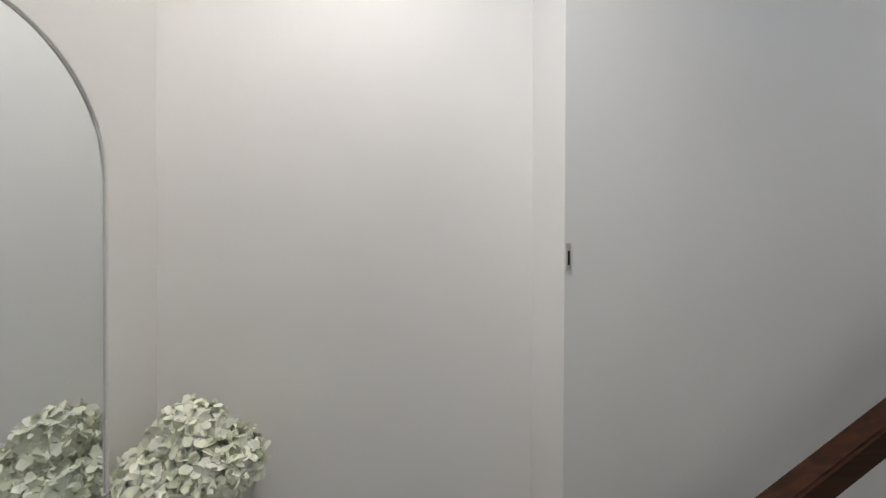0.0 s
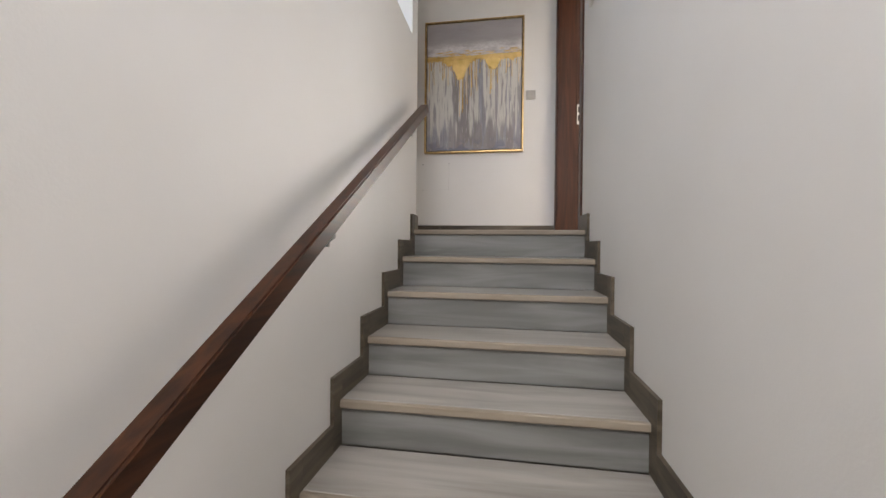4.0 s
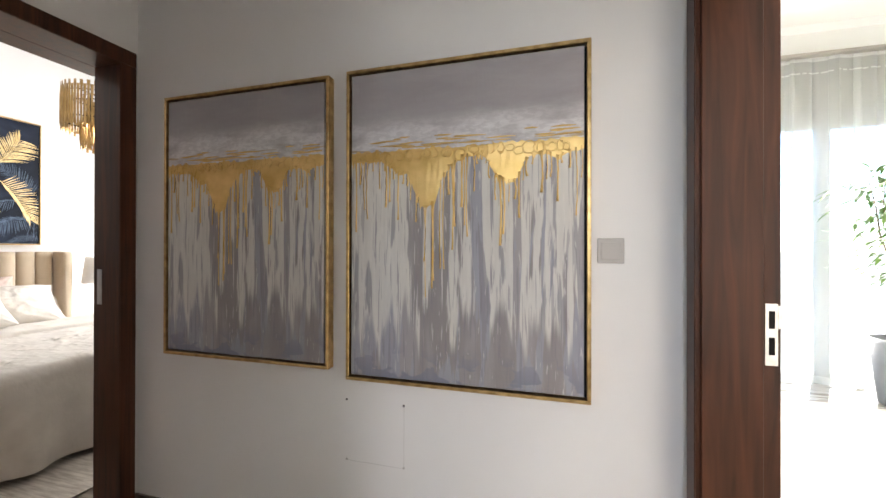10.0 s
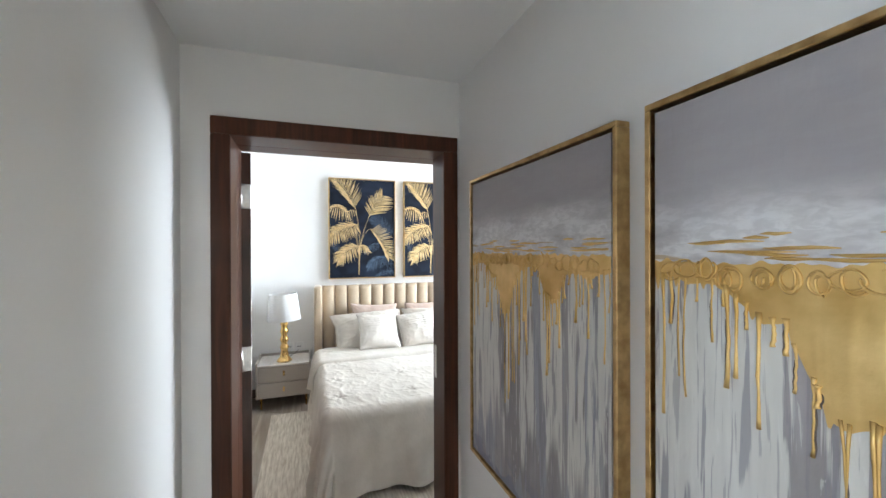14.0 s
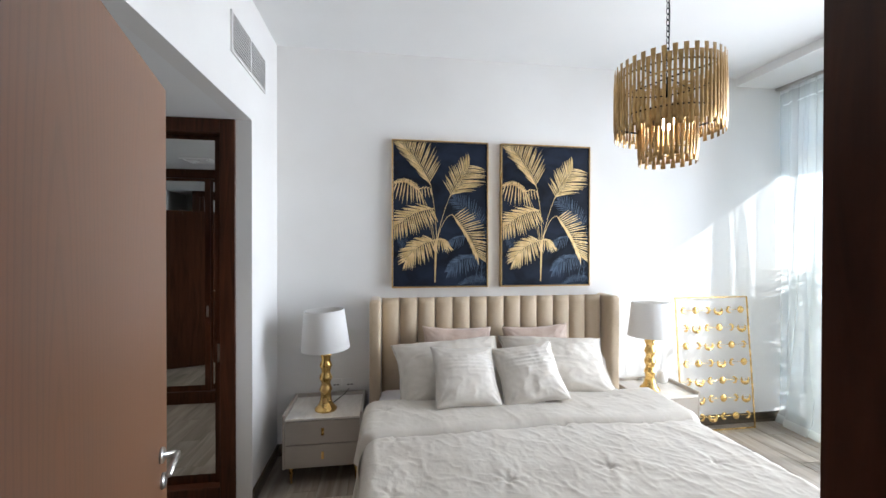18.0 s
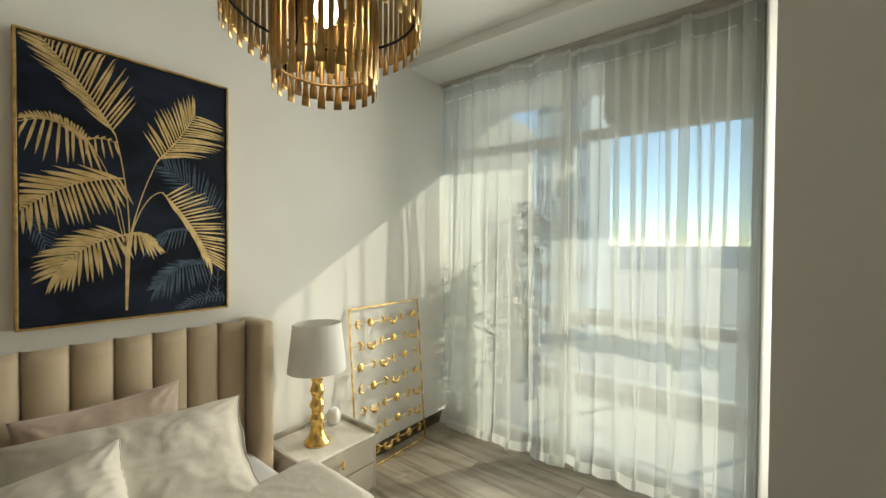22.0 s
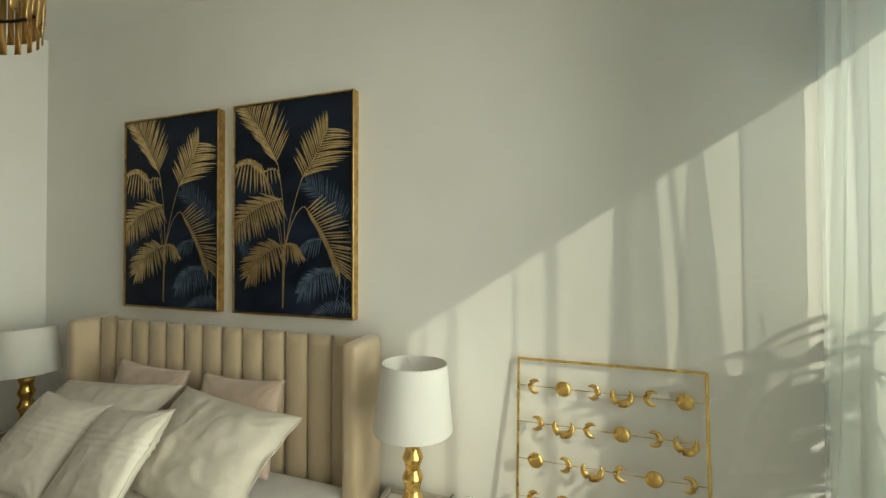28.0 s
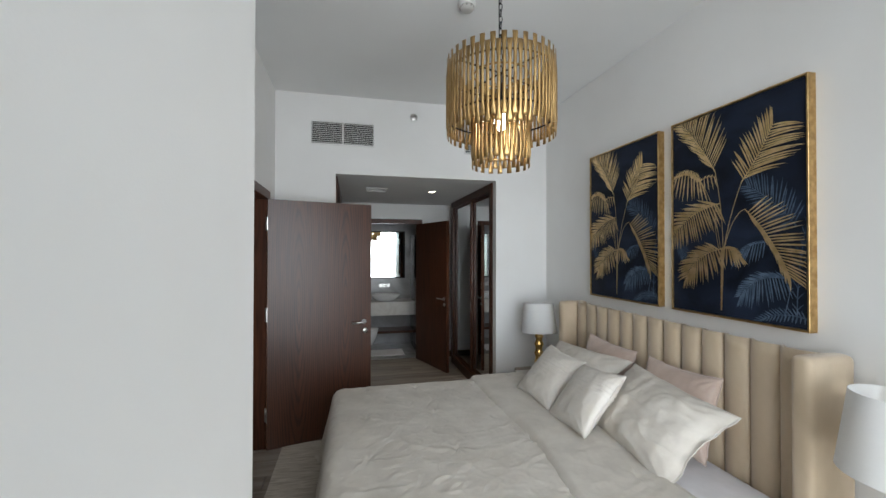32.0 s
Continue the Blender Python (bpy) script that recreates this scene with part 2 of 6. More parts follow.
GOLD_FRAME = surf("champagne_gold_frame", (0.44, 0.285, 0.115), (0.66, 0.46, 0.21), 0.36, 1.0, scale=(30, 30, 30), detail=3, bump=0.04)
GOLD_DARK = surf("antique_gold", (0.34, 0.215, 0.085), (0.52, 0.345, 0.15), 0.38, 1.0, scale=(60, 60, 20), bump=0.1, rand=0.1)
GOLD_LEAF = surf("gold_leaf_paint", (0.60, 0.385, 0.12), (0.82, 0.59, 0.25), 0.44, 0.92, scale=(9, 9, 9), detail=6, bump=0.22, bump_scale=(110, 110, 110), rough_var=0.12)
PALM_GOLD = surf("printed_gold", (0.62, 0.44, 0.20), (0.84, 0.65, 0.36), 0.36, 0.92, scale=(20, 20, 20), detail=5, bump=0.15, bump_scale=(200, 200, 200))
PALM_BLUE = surf("printed_slate_blue", (0.040, 0.062, 0.098), (0.092, 0.130, 0.185), 0.55, spec=0.2, scale=(25, 25, 25))
NAVY = surf("navy_canvas", (0.003, 0.0045, 0.009), (0.014, 0.021, 0.040), 0.55, spec=0.15, scale=(3, 3, 5), detail=6, distort=1.0, bump=0.25, bump_scale=(700, 700, 700))
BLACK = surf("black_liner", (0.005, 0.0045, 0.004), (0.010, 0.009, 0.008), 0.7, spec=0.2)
VELVET = surf("beige_velvet", (0.43, 0.335, 0.225), (0.55, 0.44, 0.31), 0.62, scale=(5, 5, 2.5), bump=0.25, bump_scale=(500, 500, 500), sheen=0.5, big=(1.5, 0.06))
LINEN = surf("cream_duvet_cotton", (0.56, 0.515, 0.45), (0.64, 0.595, 0.525), 0.78, spec=0.25, scale=(7, 7, 7), detail=6, bump=0.75, bump_scale=(38, 60, 45), sheen=0.15, big=(2.0, 0.03))
SILK = surf("cream_silk_cushion", (0.57, 0.525, 0.46), (0.66, 0.615, 0.55), 0.45, scale=(6, 40, 6), detail=5, bump=0.4, bump_scale=(10, 120, 40), sheen=0.2)
PINK = surf("blush_velvet_cushion", (0.46, 0.35, 0.285), (0.56, 0.44, 0.365), 0.62, scale=(8, 8, 8), bump=0.3, bump_scale=(400, 400, 400), sheen=0.5)
SHEET = surf("white_bed_sheet", (0.72, 0.70, 0.71), (0.79, 0.775, 0.79), 0.8, scale=(9, 9, 9), bump=0.3, bump_scale=(60, 60, 60))
LACQUER = surf("taupe_lacquer", (0.40, 0.355, 0.305), (0.44, 0.395, 0.345), 0.35, scale=(3, 3, 3))
MARBLE_TOP = surf("cream_marble_top", (0.70, 0.66, 0.60), (0.78, 0.745, 0.69), 0.18, scale=(5, 9, 5), detail=8, distort=2.0)
PLASTIC = surf("white_plastic", (0.72, 0.71, 0.69), (0.76, 0.75, 0.73), 0.35, scale=(5, 5, 5))
PLASTIC_GREY = surf("warm_grey_plastic", (0.43, 0.41, 0.38), (0.47, 0.45, 0.42), 0.4, scale=(5, 5, 5))
CERAMIC = surf("white_ceramic", (0.76, 0.755, 0.74), (0.80, 0.795, 0.785), 0.14, scale=(3, 3, 3))
ALU = surf("painted_aluminium_frame", (0.42, 0.42, 0.41), (0.48, 0.48, 0.47), 0.4, scale=(5, 5, 5))
RUG = surf("greige_woven_rug", (0.44, 0.39, 0.32), (0.66, 0.61, 0.53), 0.95, scale=(7, 60, 7), detail=7, distort=0.3, bump=0.9, bump_scale=(160, 90, 160))
RUG_CREAM = surf("cream_shaggy_rug", (0.62, 0.57, 0.49), (0.74, 0.69, 0.61), 0.95, scale=(20, 20, 20), detail=6, bump=1.0, bump_scale=(140, 140, 140))
LEAF = surf("green_leaf", (0.05, 0.125, 0.022), (0.15, 0.27, 0.06), 0.45, scale=(9, 9, 9), rand=0.15)
LEAF_DARK = surf("dark_shrub_leaf", (0.020, 0.045, 0.014), (0.06, 0.105, 0.035), 0.5, scale=(9, 9, 9), rand=0.15)
BARK = surf("brown_stem", (0.10, 0.06, 0.03), (0.18, 0.12, 0.07), 0.8, scale=(20, 20, 8), bump=0.5)
POT = surf("blue_grey_planter", (0.19, 0.215, 0.25), (0.24, 0.265, 0.30), 0.45, scale=(6, 6, 6), bump=0.1)
SOIL = surf("potting_soil", (0.03, 0.022, 0.015), (0.07, 0.05, 0.035), 0.95, scale=(40, 40, 40), bump=1.0)
PETAL = surf("cream_white_petals", (0.76, 0.78, 0.60), (0.86, 0.86, 0.76), 0.6, scale=(25, 25, 25), sheen=0.2)
STONE = surf("bathroom_grey_marble", (0.25, 0.245, 0.24), (0.36, 0.355, 0.35), 0.2, scale=(1.6, 1.6, 1.6), detail=8, distort=2.5)
FACADE = surf("beige_render", (0.56, 0.51, 0.44), (0.64, 0.59, 0.52), 0.85, scale=(3, 3, 3), bump=0.3)
FACADE_B = surf("far_white_render", (0.60, 0.60, 0.60), (0.68, 0.68, 0.68), 0.85, scale=(0.3, 0.3, 0.3))
TERRACE = surf("pale_terrace_tile", (0.62, 0.60, 0.56), (0.70, 0.68, 0.64), 0.5, scale=(4, 4, 4), rand=0.04)
SAND = surf("pale_desert_ground", (0.50, 0.46, 0.40), (0.66, 0.62, 0.56), 0.95, scale=(0.05, 0.05, 0.05), detail=8)
RAILING = surf("grey_metal_railing", (0.08, 0.08, 0.078), (0.11, 0.11, 0.105), 0.5, scale=(6, 6, 6))
DARKWIN = surf("far_window_glass", (0.05, 0.07, 0.10), (0.09, 0.12, 0.16), 0.1, scale=(0.5, 0.5, 0.5))


def two_shaders(name, first, second, factor):
    m = bpy.data.materials.new(name)
    m.use_nodes = True
    nt = m.node_tree
    nt.nodes.remove(nt.nodes["Principled BSDF"])
    mix = nt.nodes.new("ShaderNodeMixShader")
    nt.links.new(first(nt), mix.inputs[1])
    nt.links.new(second(nt), mix.inputs[2])
    if factor is None:
        fr = nt.nodes.new("ShaderNodeFresnel")
        fr.inputs["IOR"].default_value = 1.45
        nt.links.new(fr.outputs[0], mix.inputs[0])
    else:
        mix.inputs[0].default_value = factor
    nt.links.new(mix.outputs[0], nt.nodes["Material Output"].inputs[0])
    return m


def clear(nt):
    n = nt.nodes.new("ShaderNodeBsdfTransparent")
    n.inputs[0].default_value = (0.96, 0.98, 0.97, 1)
    return n.outputs[0]


def glossy(nt):
    n = nt.nodes.new("ShaderNodeBsdfGlossy")
    n.inputs["Roughness"].default_value = 0.02
    return n.outputs[0]


def cloth(nt):
    a, b = nt.nodes.new("ShaderNodeBsdfTranslucent"), nt.nodes.new("ShaderNodeBsdfDiffuse")
    a.inputs[0].default_value = b.inputs[0].default_value = (0.93, 0.94, 0.93, 1)
    mix = nt.nodes.new("ShaderNodeMixShader")
    mix.inputs[0].default_value = 0.42
    nt.links.new(a.outputs[0], mix.inputs[1])
    nt.links.new(b.outputs[0], mix.inputs[2])
    return mix.outputs[0]


def lit_fabric(nt):
    n = nt.nodes.new("ShaderNodeBsdfTranslucent")
    n.inputs[0].default_value = (0.82, 0.80, 0.77, 1)
    return n.outputs[0]


def matt_fabric(nt):
    n = nt.nodes.new("ShaderNodeBsdfDiffuse")
    tc, mp = nt.nodes.new("ShaderNodeTexCoord"), nt.nodes.new("ShaderNodeMapping")
    mp.inputs["Scale"].default_value = (90, 90, 420)
    nz, rp = nt.nodes.new("ShaderNodeTexNoise"), nt.nodes.new("ShaderNodeValToRGB")
    nz.inputs["Scale"].default_value = 1.0
    rp.color_ramp.elements[0].color, rp.color_ramp.elements[1].color = (0.82, 0.81, 0.79, 1), (0.88, 0.87, 0.85, 1)
    nt.links.new(tc.outputs["Object"], mp.inputs[0])
    nt.links.new(mp.outputs[0], nz.inputs["Vector"])
    nt.links.new(nz.outputs["Fac"], rp.inputs["Fac"])
    nt.links.new(rp.outputs["Color"], n.inputs["Color"])
    return n.outputs[0]


SHADE = two_shaders("white_lamp_shade", matt_fabric, lit_fabric, 0.25)
GLASS = two_shaders("window_glass", clear, glossy, None)
SHEER = two_shaders("white_sheer_voile", clear, cloth, 0.45)
SHEER_HEM = two_shaders("doubled_sheer_voile", clear, cloth, 0.66)
MIRROR = bpy.data.materials.new("mirror_glass")
MIRROR.use_nodes = True
_b = MIRROR.node_tree.nodes["Principled BSDF"]
_b.inputs["Base Color"].default_value = (0.86, 0.89, 0.89, 1)
_b.inputs["Metallic"].default_value, _b.inputs["Roughness"].default_value = 1.0, 0.015


def emitter(name, color, strength):
    m = bpy.data.materials.new(name)
    m.use_nodes = True
    b = m.node_tree.nodes["Principled BSDF"]
    b.inputs["Emission Color"].default_value = (*color, 1)
    b.inputs["Emission Strength"].default_value = strength
    return m


BULB = emitter("lit_bulb", (1.0, 0.96, 0.89), 16.0)
SPOT_GLOW = emitter("lit_downlight", (1.0, 0.87, 0.68), 8.0)


def drip_canvas():
    """Mauve-grey canvas: plain top, white cloud band, pale vertical runs below, bluish foot. Local x across, z up."""
    m = bpy.data.materials.new("grey_drip_canvas")
    m.use_nodes = True
    nt = m.node_tree
    nd, ln = nt.nodes, nt.links
    b = nd["Principled BSDF"]
    b.inputs["Roughness"].default_value = 0.6
    tc = nd.new("ShaderNodeTexCoord")
    sep = nd.new("ShaderNodeSeparateXYZ")
    ln.new(tc.outputs["Object"], sep.inputs[0])

    def noisy(sc, dt, di=0.0):
        mp = nd.new("ShaderNodeMapping")
        mp.inputs["Scale"].default_value = sc
        n = nd.new("ShaderNodeTexNoise")
        n.inputs["Scale"].default_value, n.inputs["Detail"].default_value, n.inputs["Distortion"].default_value = 1, dt, di
        ln.new(tc.outputs["Object"], mp.inputs[0])
        ln.new(mp.outputs[0], n.inputs["Vector"])
        return n.outputs["Fac"]

    def step(value, a, c):
        r = nd.new("ShaderNodeMapRange")
        r.interpolation_type = "SMOOTHSTEP"
        r.inputs["From Min"].default_value, r.inputs["From Max"].default_value = a, c
        ln.new(value, r.inputs["Value"])
        return r.outputs[0]

    def math2(op, x, y):
        n = nd.new("ShaderNodeMath")
        n.operation = op
        for i, v in enumerate((x, y)):
            if isinstance(v, (int, float)):
                n.inputs[i].default_value = v
            else:
                ln.new(v, n.inputs[i])
        return n.outputs[0]

    def mixc(fac, x, y):
        n = nd.new("ShaderNodeMix")
        n.data_type = "RGBA"
        ln.new(fac, n.inputs["Factor"])
        for i, v in ((6, x), (7, y)):
            if isinstance(v, tuple):
                n.inputs[i].default_value = (*v, 1)
            else:
                ln.new(v, n.inputs[i])
        return n.outputs[2]

    z = sep.outputs["Z"]
    wob = math2("MULTIPLY", math2("SUBTRACT", noisy((3.5, 1, 12), 8, 0.3), 0.5), 0.10)
    zw = math2("ADD", z, wob)
    plain = mixc(step(noisy((2.2, 2, 9), 5), 0.3, 0.7), (0.325, 0.300, 0.305), (0.365, 0.340, 0.345))
    # lower half: mauve ground, bluish patches, broad pale runs that end unevenly, thin dark and light scratches
    low = mixc(step(noisy((12, 12, 2.2), 5, 0.2), 0.40, 0.62), (0.275, 0.250, 0.245), (0.345, 0.320, 0.325))
    low = mixc(math2("MULTIPLY", step(noisy((15, 15, 1.8), 5, 0.4), 0.53, 0.57), 0.8), low, (0.33, 0.335, 0.385))
    ends = math2("ADD", z, math2("MULTIPLY", noisy((19, 19, 0.4), 3), 0.75))
    below = step(ends, 0.56, 0.66)
    broad = step(noisy((14, 14, 1.0), 5, 0.35), 0.485, 0.510)
    fine = step(noisy((38, 38, 1.2), 5, 0.3), 0.53, 0.555)
    runs = math2("MULTIPLY", math2("MAXIMUM", broad, fine), below)
    low = mixc(math2("MULTIPLY", runs, math2("ADD", 0.62, math2("MULTIPLY", noisy((50, 50, 6), 5), 0.6))), low, (0.64, 0.62, 0.575))
    gaps = math2("MULTIPLY", step(noisy((30, 30, 1.6), 5, 0.5), 0.575, 0.60), below)
    low = mixc(math2("MULTIPLY", gaps, 0.75), low, (0.255, 0.243, 0.262))
    low = mixc(math2("MULTIPLY", step(noisy((105, 105, 5), 5, 0.5), 0.575, 0.62), 0.5), low, (0.22, 0.205, 0.23))
    low = mixc(math2("MULTIPLY", step(noisy((80, 80, 9), 5, 0.8), 0.62, 0.66), 0.5), low, (0.68, 0.66, 0.62))
    foot = math2("MULTIPLY", step(math2("MULTIPLY", z, -1.0), -0.17, -0.04), step(noisy((9, 9, 14), 3, 0.3), 0.50, 0.54))
    low = mixc(math2("MULTIPLY", foot, 0.8), low, (0.20, 0.21, 0.26))
    # sky half: soft white bank over the gold, fading upwards
    bank = math2("SUBTRACT", 1.0, step(zw, 0.955, 1.075))
    plain = mixc(math2("MULTIPLY", step(noisy((14, 14, 70), 6, 0.3), 0.45, 0.62), 0.10), plain, (0.43, 0.405, 0.41))
    dry = math2("ADD", 0.64, math2("MULTIPLY", step(noisy((38, 38, 90), 9, 0.5), 0.38, 0.62), 0.36))
    sky_half = mixc(math2("MULTIPLY", math2("MULTIPLY", bank, dry), step(noisy((4, 4, 18), 8, 0.3), 0.22, 0.56)), plain, (0.70, 0.685, 0.68))
    dirt = math2("MULTIPLY", math2("MULTIPLY", step(zw, 0.885, 0.90), math2("SUBTRACT", 1.0, step(zw, 0.925, 0.945))), step(noisy((5, 5, 70), 6, 0.2), 0.53, 0.60))
    sky_half = mixc(math2("MULTIPLY", dirt, 0.8), sky_half, (0.42, 0.30, 0.16))
    col = mixc(step(zw, 0.865, 0.895), low, sky_half)
    ln.new(col, b.inputs["Base Color"])
    bp = nd.new("ShaderNodeBump")
    bp.inputs["Strength"].default_value, bp.inputs["Distance"].default_value = 0.5, 0.003
    ln.new(noisy((40, 40, 14), 6, 0.6), bp.inputs["Height"])
    ln.new(bp.outputs[0], b.inputs["Normal"])
    return m


DRIP = drip_canvas()
DRIP_EDGE_BROWN = surf("drip_edge_brown", (0.085, 0.060, 0.045), (0.15, 0.11, 0.085), 0.5, scale=(30, 30, 30))


# ---- building helpers ----
def mesh_object(name, bm, mat, smooth=False):
    me = bpy.data.meshes.new(name)
    bm.normal_update()
    bm.to_mesh(me)
    bm.free()
    if smooth:
        me.polygons.foreach_set("use_smooth", [True] * len(me.polygons))
    if mat:
        me.materials.append(mat)
    return new(name, me)


def thing(name, label, category, at=(0, 0, 0), turn=0.0, group=""):
    """An Empty at the base of a thing, to which its parts are hung in local metres."""
    ob = new(name)
    ob.empty_display_size = 0.05
    ob.matrix_world = pose(*at, 0, 0, turn)
    return tagged(ob, label, category, group)


def part(name, bm, mat, parent, label="", smooth=False):
    ob = mesh_object(name, bm, mat, smooth)
    ob.parent = parent
    return tagged(ob, label)


def twin(ob, name, parent, m):
    """Another object on the same mesh."""
    o = new(name, ob.data)
    o.parent = parent
    o.matrix_basis = m
    return o


def add_box(bm, x0, x1, y0, y1, z0, z1):
    c = [bm.verts.new((x, y, z)) for z in (z0, z1) for y in (y0, y1) for x in (x0, x1)]
    for f in ((0, 2, 3, 1), (4, 5, 7, 6), (0, 1, 5, 4), (2, 6, 7, 3), (0, 4, 6, 2), (1, 3, 7, 5)):
        bm.faces.new([c[i] for i in f])
    return c


def boxes(*bs):
    bm = bmesh.new()
    for b in bs:
        add_box(bm, *b)
    return bm


def soft_box(x0, x1, y0, y1, z0, z1, r=0.004, seg=2):
    bm = boxes((x0, x1, y0, y1, z0, z1))
    bmesh.ops.bevel(bm, geom=list(bm.edges), offset=r, segments=seg, profile=0.5, affect="EDGES")
    return bm


def lathe(profile, n=32, cap=True):
    """A turned shape about z from (radius, height) pairs, bottom first."""
    bm = bmesh.new()
    rings = [[bm.verts.new((r * math.cos(2 * math.pi * i / n), r * math.sin(2 * math.pi * i / n), z)) for i in range(n)] for r, z in profile]
    for a, b in zip(rings, rings[1:]):
        for i in range(n):
            bm.faces.new((a[i], a[(i + 1) % n], b[(i + 1) % n], b[i]))
    if cap:
        bm.faces.new(rings[0][::-1])
        bm.faces.new(rings[-1])
    return bm


def tube(points, r, n=8, bm=None, cap=True):
    """A round bar along points; r may be one radius or one for each point."""
    bm = bm or bmesh.new()
    pts = [Vector(p) for p in points]
    rs = r if isinstance(r, (list, tuple)) else [r] * len(pts)
    rings = []
    for i, p in enumerate(pts):
        d = (pts[min(i + 1, len(pts) - 1)] - pts[max(i - 1, 0)]).normalized()
        u = d.cross(Vector((0, 0, 1)) if abs(d.z) < 0.9 else Vector((1, 0, 0))).normalized()
        v = d.cross(u)
        rings.append([bm.verts.new(p + rs[i] * (math.cos(2 * math.pi * k / n) * u + math.sin(2 * math.pi * k / n) * v)) for k in range(n)])
    for a, b in zip(rings, rings[1:]):
        for k in range(n):
            bm.faces.new((a[k], b[k], b[(k + 1) % n], a[(k + 1) % n]))
    if cap:
        bm.faces.new(rings[0])
        bm.faces.new(rings[-1][::-1])
    return bm


def move(bm, m):
    bmesh.ops.transform(bm, matrix=m, verts=bm.verts)
    return bm


def sheet_grid(f, nu, nv, closed=False):
    """A surface of quads from f(u, v), u and v from 0 to 1."""
    bm = bmesh.new()
    vs = [[bm.verts.new(f(i / nu, j / nv)) for j in range(nv + 1)] for i in range(nu + 1)]
    for i in range(nu):
        for j in range(nv):
            bm.faces.new((vs[i][j], vs[i + 1][j], vs[i + 1][j + 1], vs[i][j + 1]))
    return bm


def prism(outline, d, bm=None, axis="y", base=0.0):
    """A flat outline of (x, z) points with depth d towards -y (or +y if d < 0)."""
    bm = bm or bmesh.new()
    a = [bm.verts.new((x, base, z)) for x, z in outline]
    b = [bm.verts.new((x, base - d, z)) for x, z in outline]
    n = len(a)
    for i in range(n):
        bm.faces.new((a[i], a[(i + 1) % n], b[(i + 1) % n], b[i]))
    bm.faces.new(a[::-1])
    bm.faces.new(b)
    return bm


def structure(name, bm, mat, label="", category="", smooth=False):
    ob = mesh_object(name, bm, mat, smooth)
    return tagged(ob, label, category or name.split("_")[0], kind="structure")


# ---- plan ----
R, G = 0.1635, 0.2755           # riser and going of the stair
SX0, SX1 = -0.012, 1.047        # stair walls
HALL_Y, HALL_S, HALL_H = 1.315, 0.095, 2.56
HX = -1.415                     # hall face of the wall with the bedroom door
DNX, DSX = -1.56, -1.69         # its bedroom face beside latch and hinge; each depth fits its own camera view
XW, YS, BH = -4.57, -0.08, 3.31
SOF = 3.235                     # soffit over the curtain
PX, PY = -2.155, 2.81           # corner of the block beside the window
LOW = -11 * R
YG = 4.78                       # glass line
AX0, AX1, AH = -3.965, -2.26, 2.52   # opening to the dressing room
DY = -2.40                      # wall with the bathroom door
BY = -3.62                      # back wall of the bathroom
EX = 5.2                        # far side of the east room


# ---- setting ----
structure("floor_hall", boxes((DNX, 1.22, 0.02, HALL_Y + .1, -.2, -.012), (1.22, EX, -2.0, YG + .2, -.2, -.012)), GROUT, "grout bed under the hall tiles", "floor")
structure("floor_bedroom", boxes((XW - .2, DNX, YS - .1, YG + .1, -.2, -.012), (XW - .2, DSX, DY - .1, YS - .1, -.2, -.012)), GROUT, "grout bed under the bedroom tiles", "floor")
structure("floor_bathroom", boxes((XW, DSX, BY - .1, DY - .1, -.2, -.004)), STONE, "polished grey marble bathroom floor", "floor")
structure("floor_lower", boxes((-.6, SX1, -6.0, -10 * G + .06, LOW - .2, LOW)), TILE, "grey wood-look tiled lower floor", "floor")
structure("wall_stair_west", boxes((-.14, SX0, -2.682, HALL_S, LOW, 1.205), (-.14, SX0, -.045, HALL_S, 1.205, HALL_H), (-.14, SX0, -2.682, -2.35, 1.205, HALL_H)), WHITE, "white stair wall with a high opening", "wall")
structure("wall_hall_south", boxes((DNX, -.14, HALL_S - .14, HALL_S, 0, HALL_H)), WHITE, "white hall wall", "wall")
structure("wall_void", boxes((-1.2, -1.1, -2.58, -.05, .2, 3.3), (-1.1, -.14, -2.57, -2.47, .2, 3.3), (-1.2, -.14, -2.57, -.05, .1, .2), (-1.1, -.14, -.045, 0.08, HALL_H, 3.3)), WHITE, "white wall of the light well", "wall")
# Unseen cover, added to keep the sky from overlighting the void.
structure("ceiling_void", boxes((-1.2, -.14, -2.58, .08, 3.3, 3.4)), CEIL, "unseen white cover keeping sky light out of the void", "ceiling")
structure("wall_niche", boxes((-.30, -.185, -3.64, -2.60, LOW, 1.2), (-.185, -.14, -2.682, -2.60, LOW, 1.2)), WHITE, "white niche wall of the lower hall", "wall")
structure("wall_mirror_side", boxes((-.6, SX1, -3.64, -3.495, LOW, 1.2), (-.6, 0.05, -6.0, -3.64, LOW, 1.2)), WHITE, "white wall behind the arched mirror", "wall")
# Unseen wall, added with its opening to hold the stair lamp.
structure("wall_stair_south", boxes((-.6, 1.235, -3.76, -3.641, 1.2, 1.35), (-.6, 1.235, -3.76, -3.641, 2.75, 3.3), (-.6, .05, -3.76, -3.641, 1.35, 2.75), (1.05, 1.235, -3.76, -3.641, 1.35, 2.75)), WHITE, "unseen white wall with an opening made for the stair lamp", "wall")
structure("wall_stair_east", boxes((SX1, 1.235, -6, .19, LOW, 3.3), (SX1, 1.235, .19, 1.255, 2.27, HALL_H), (SX1, 1.235, 1.255, HALL_Y, 0, HALL_H)), WHITE, "white stair wall", "wall")
structure("ceiling_niche", boxes((-.6, .02, -6.0, -2.7, 1.2, 1.3)), CEIL, "white lower hall ceiling", "ceiling")
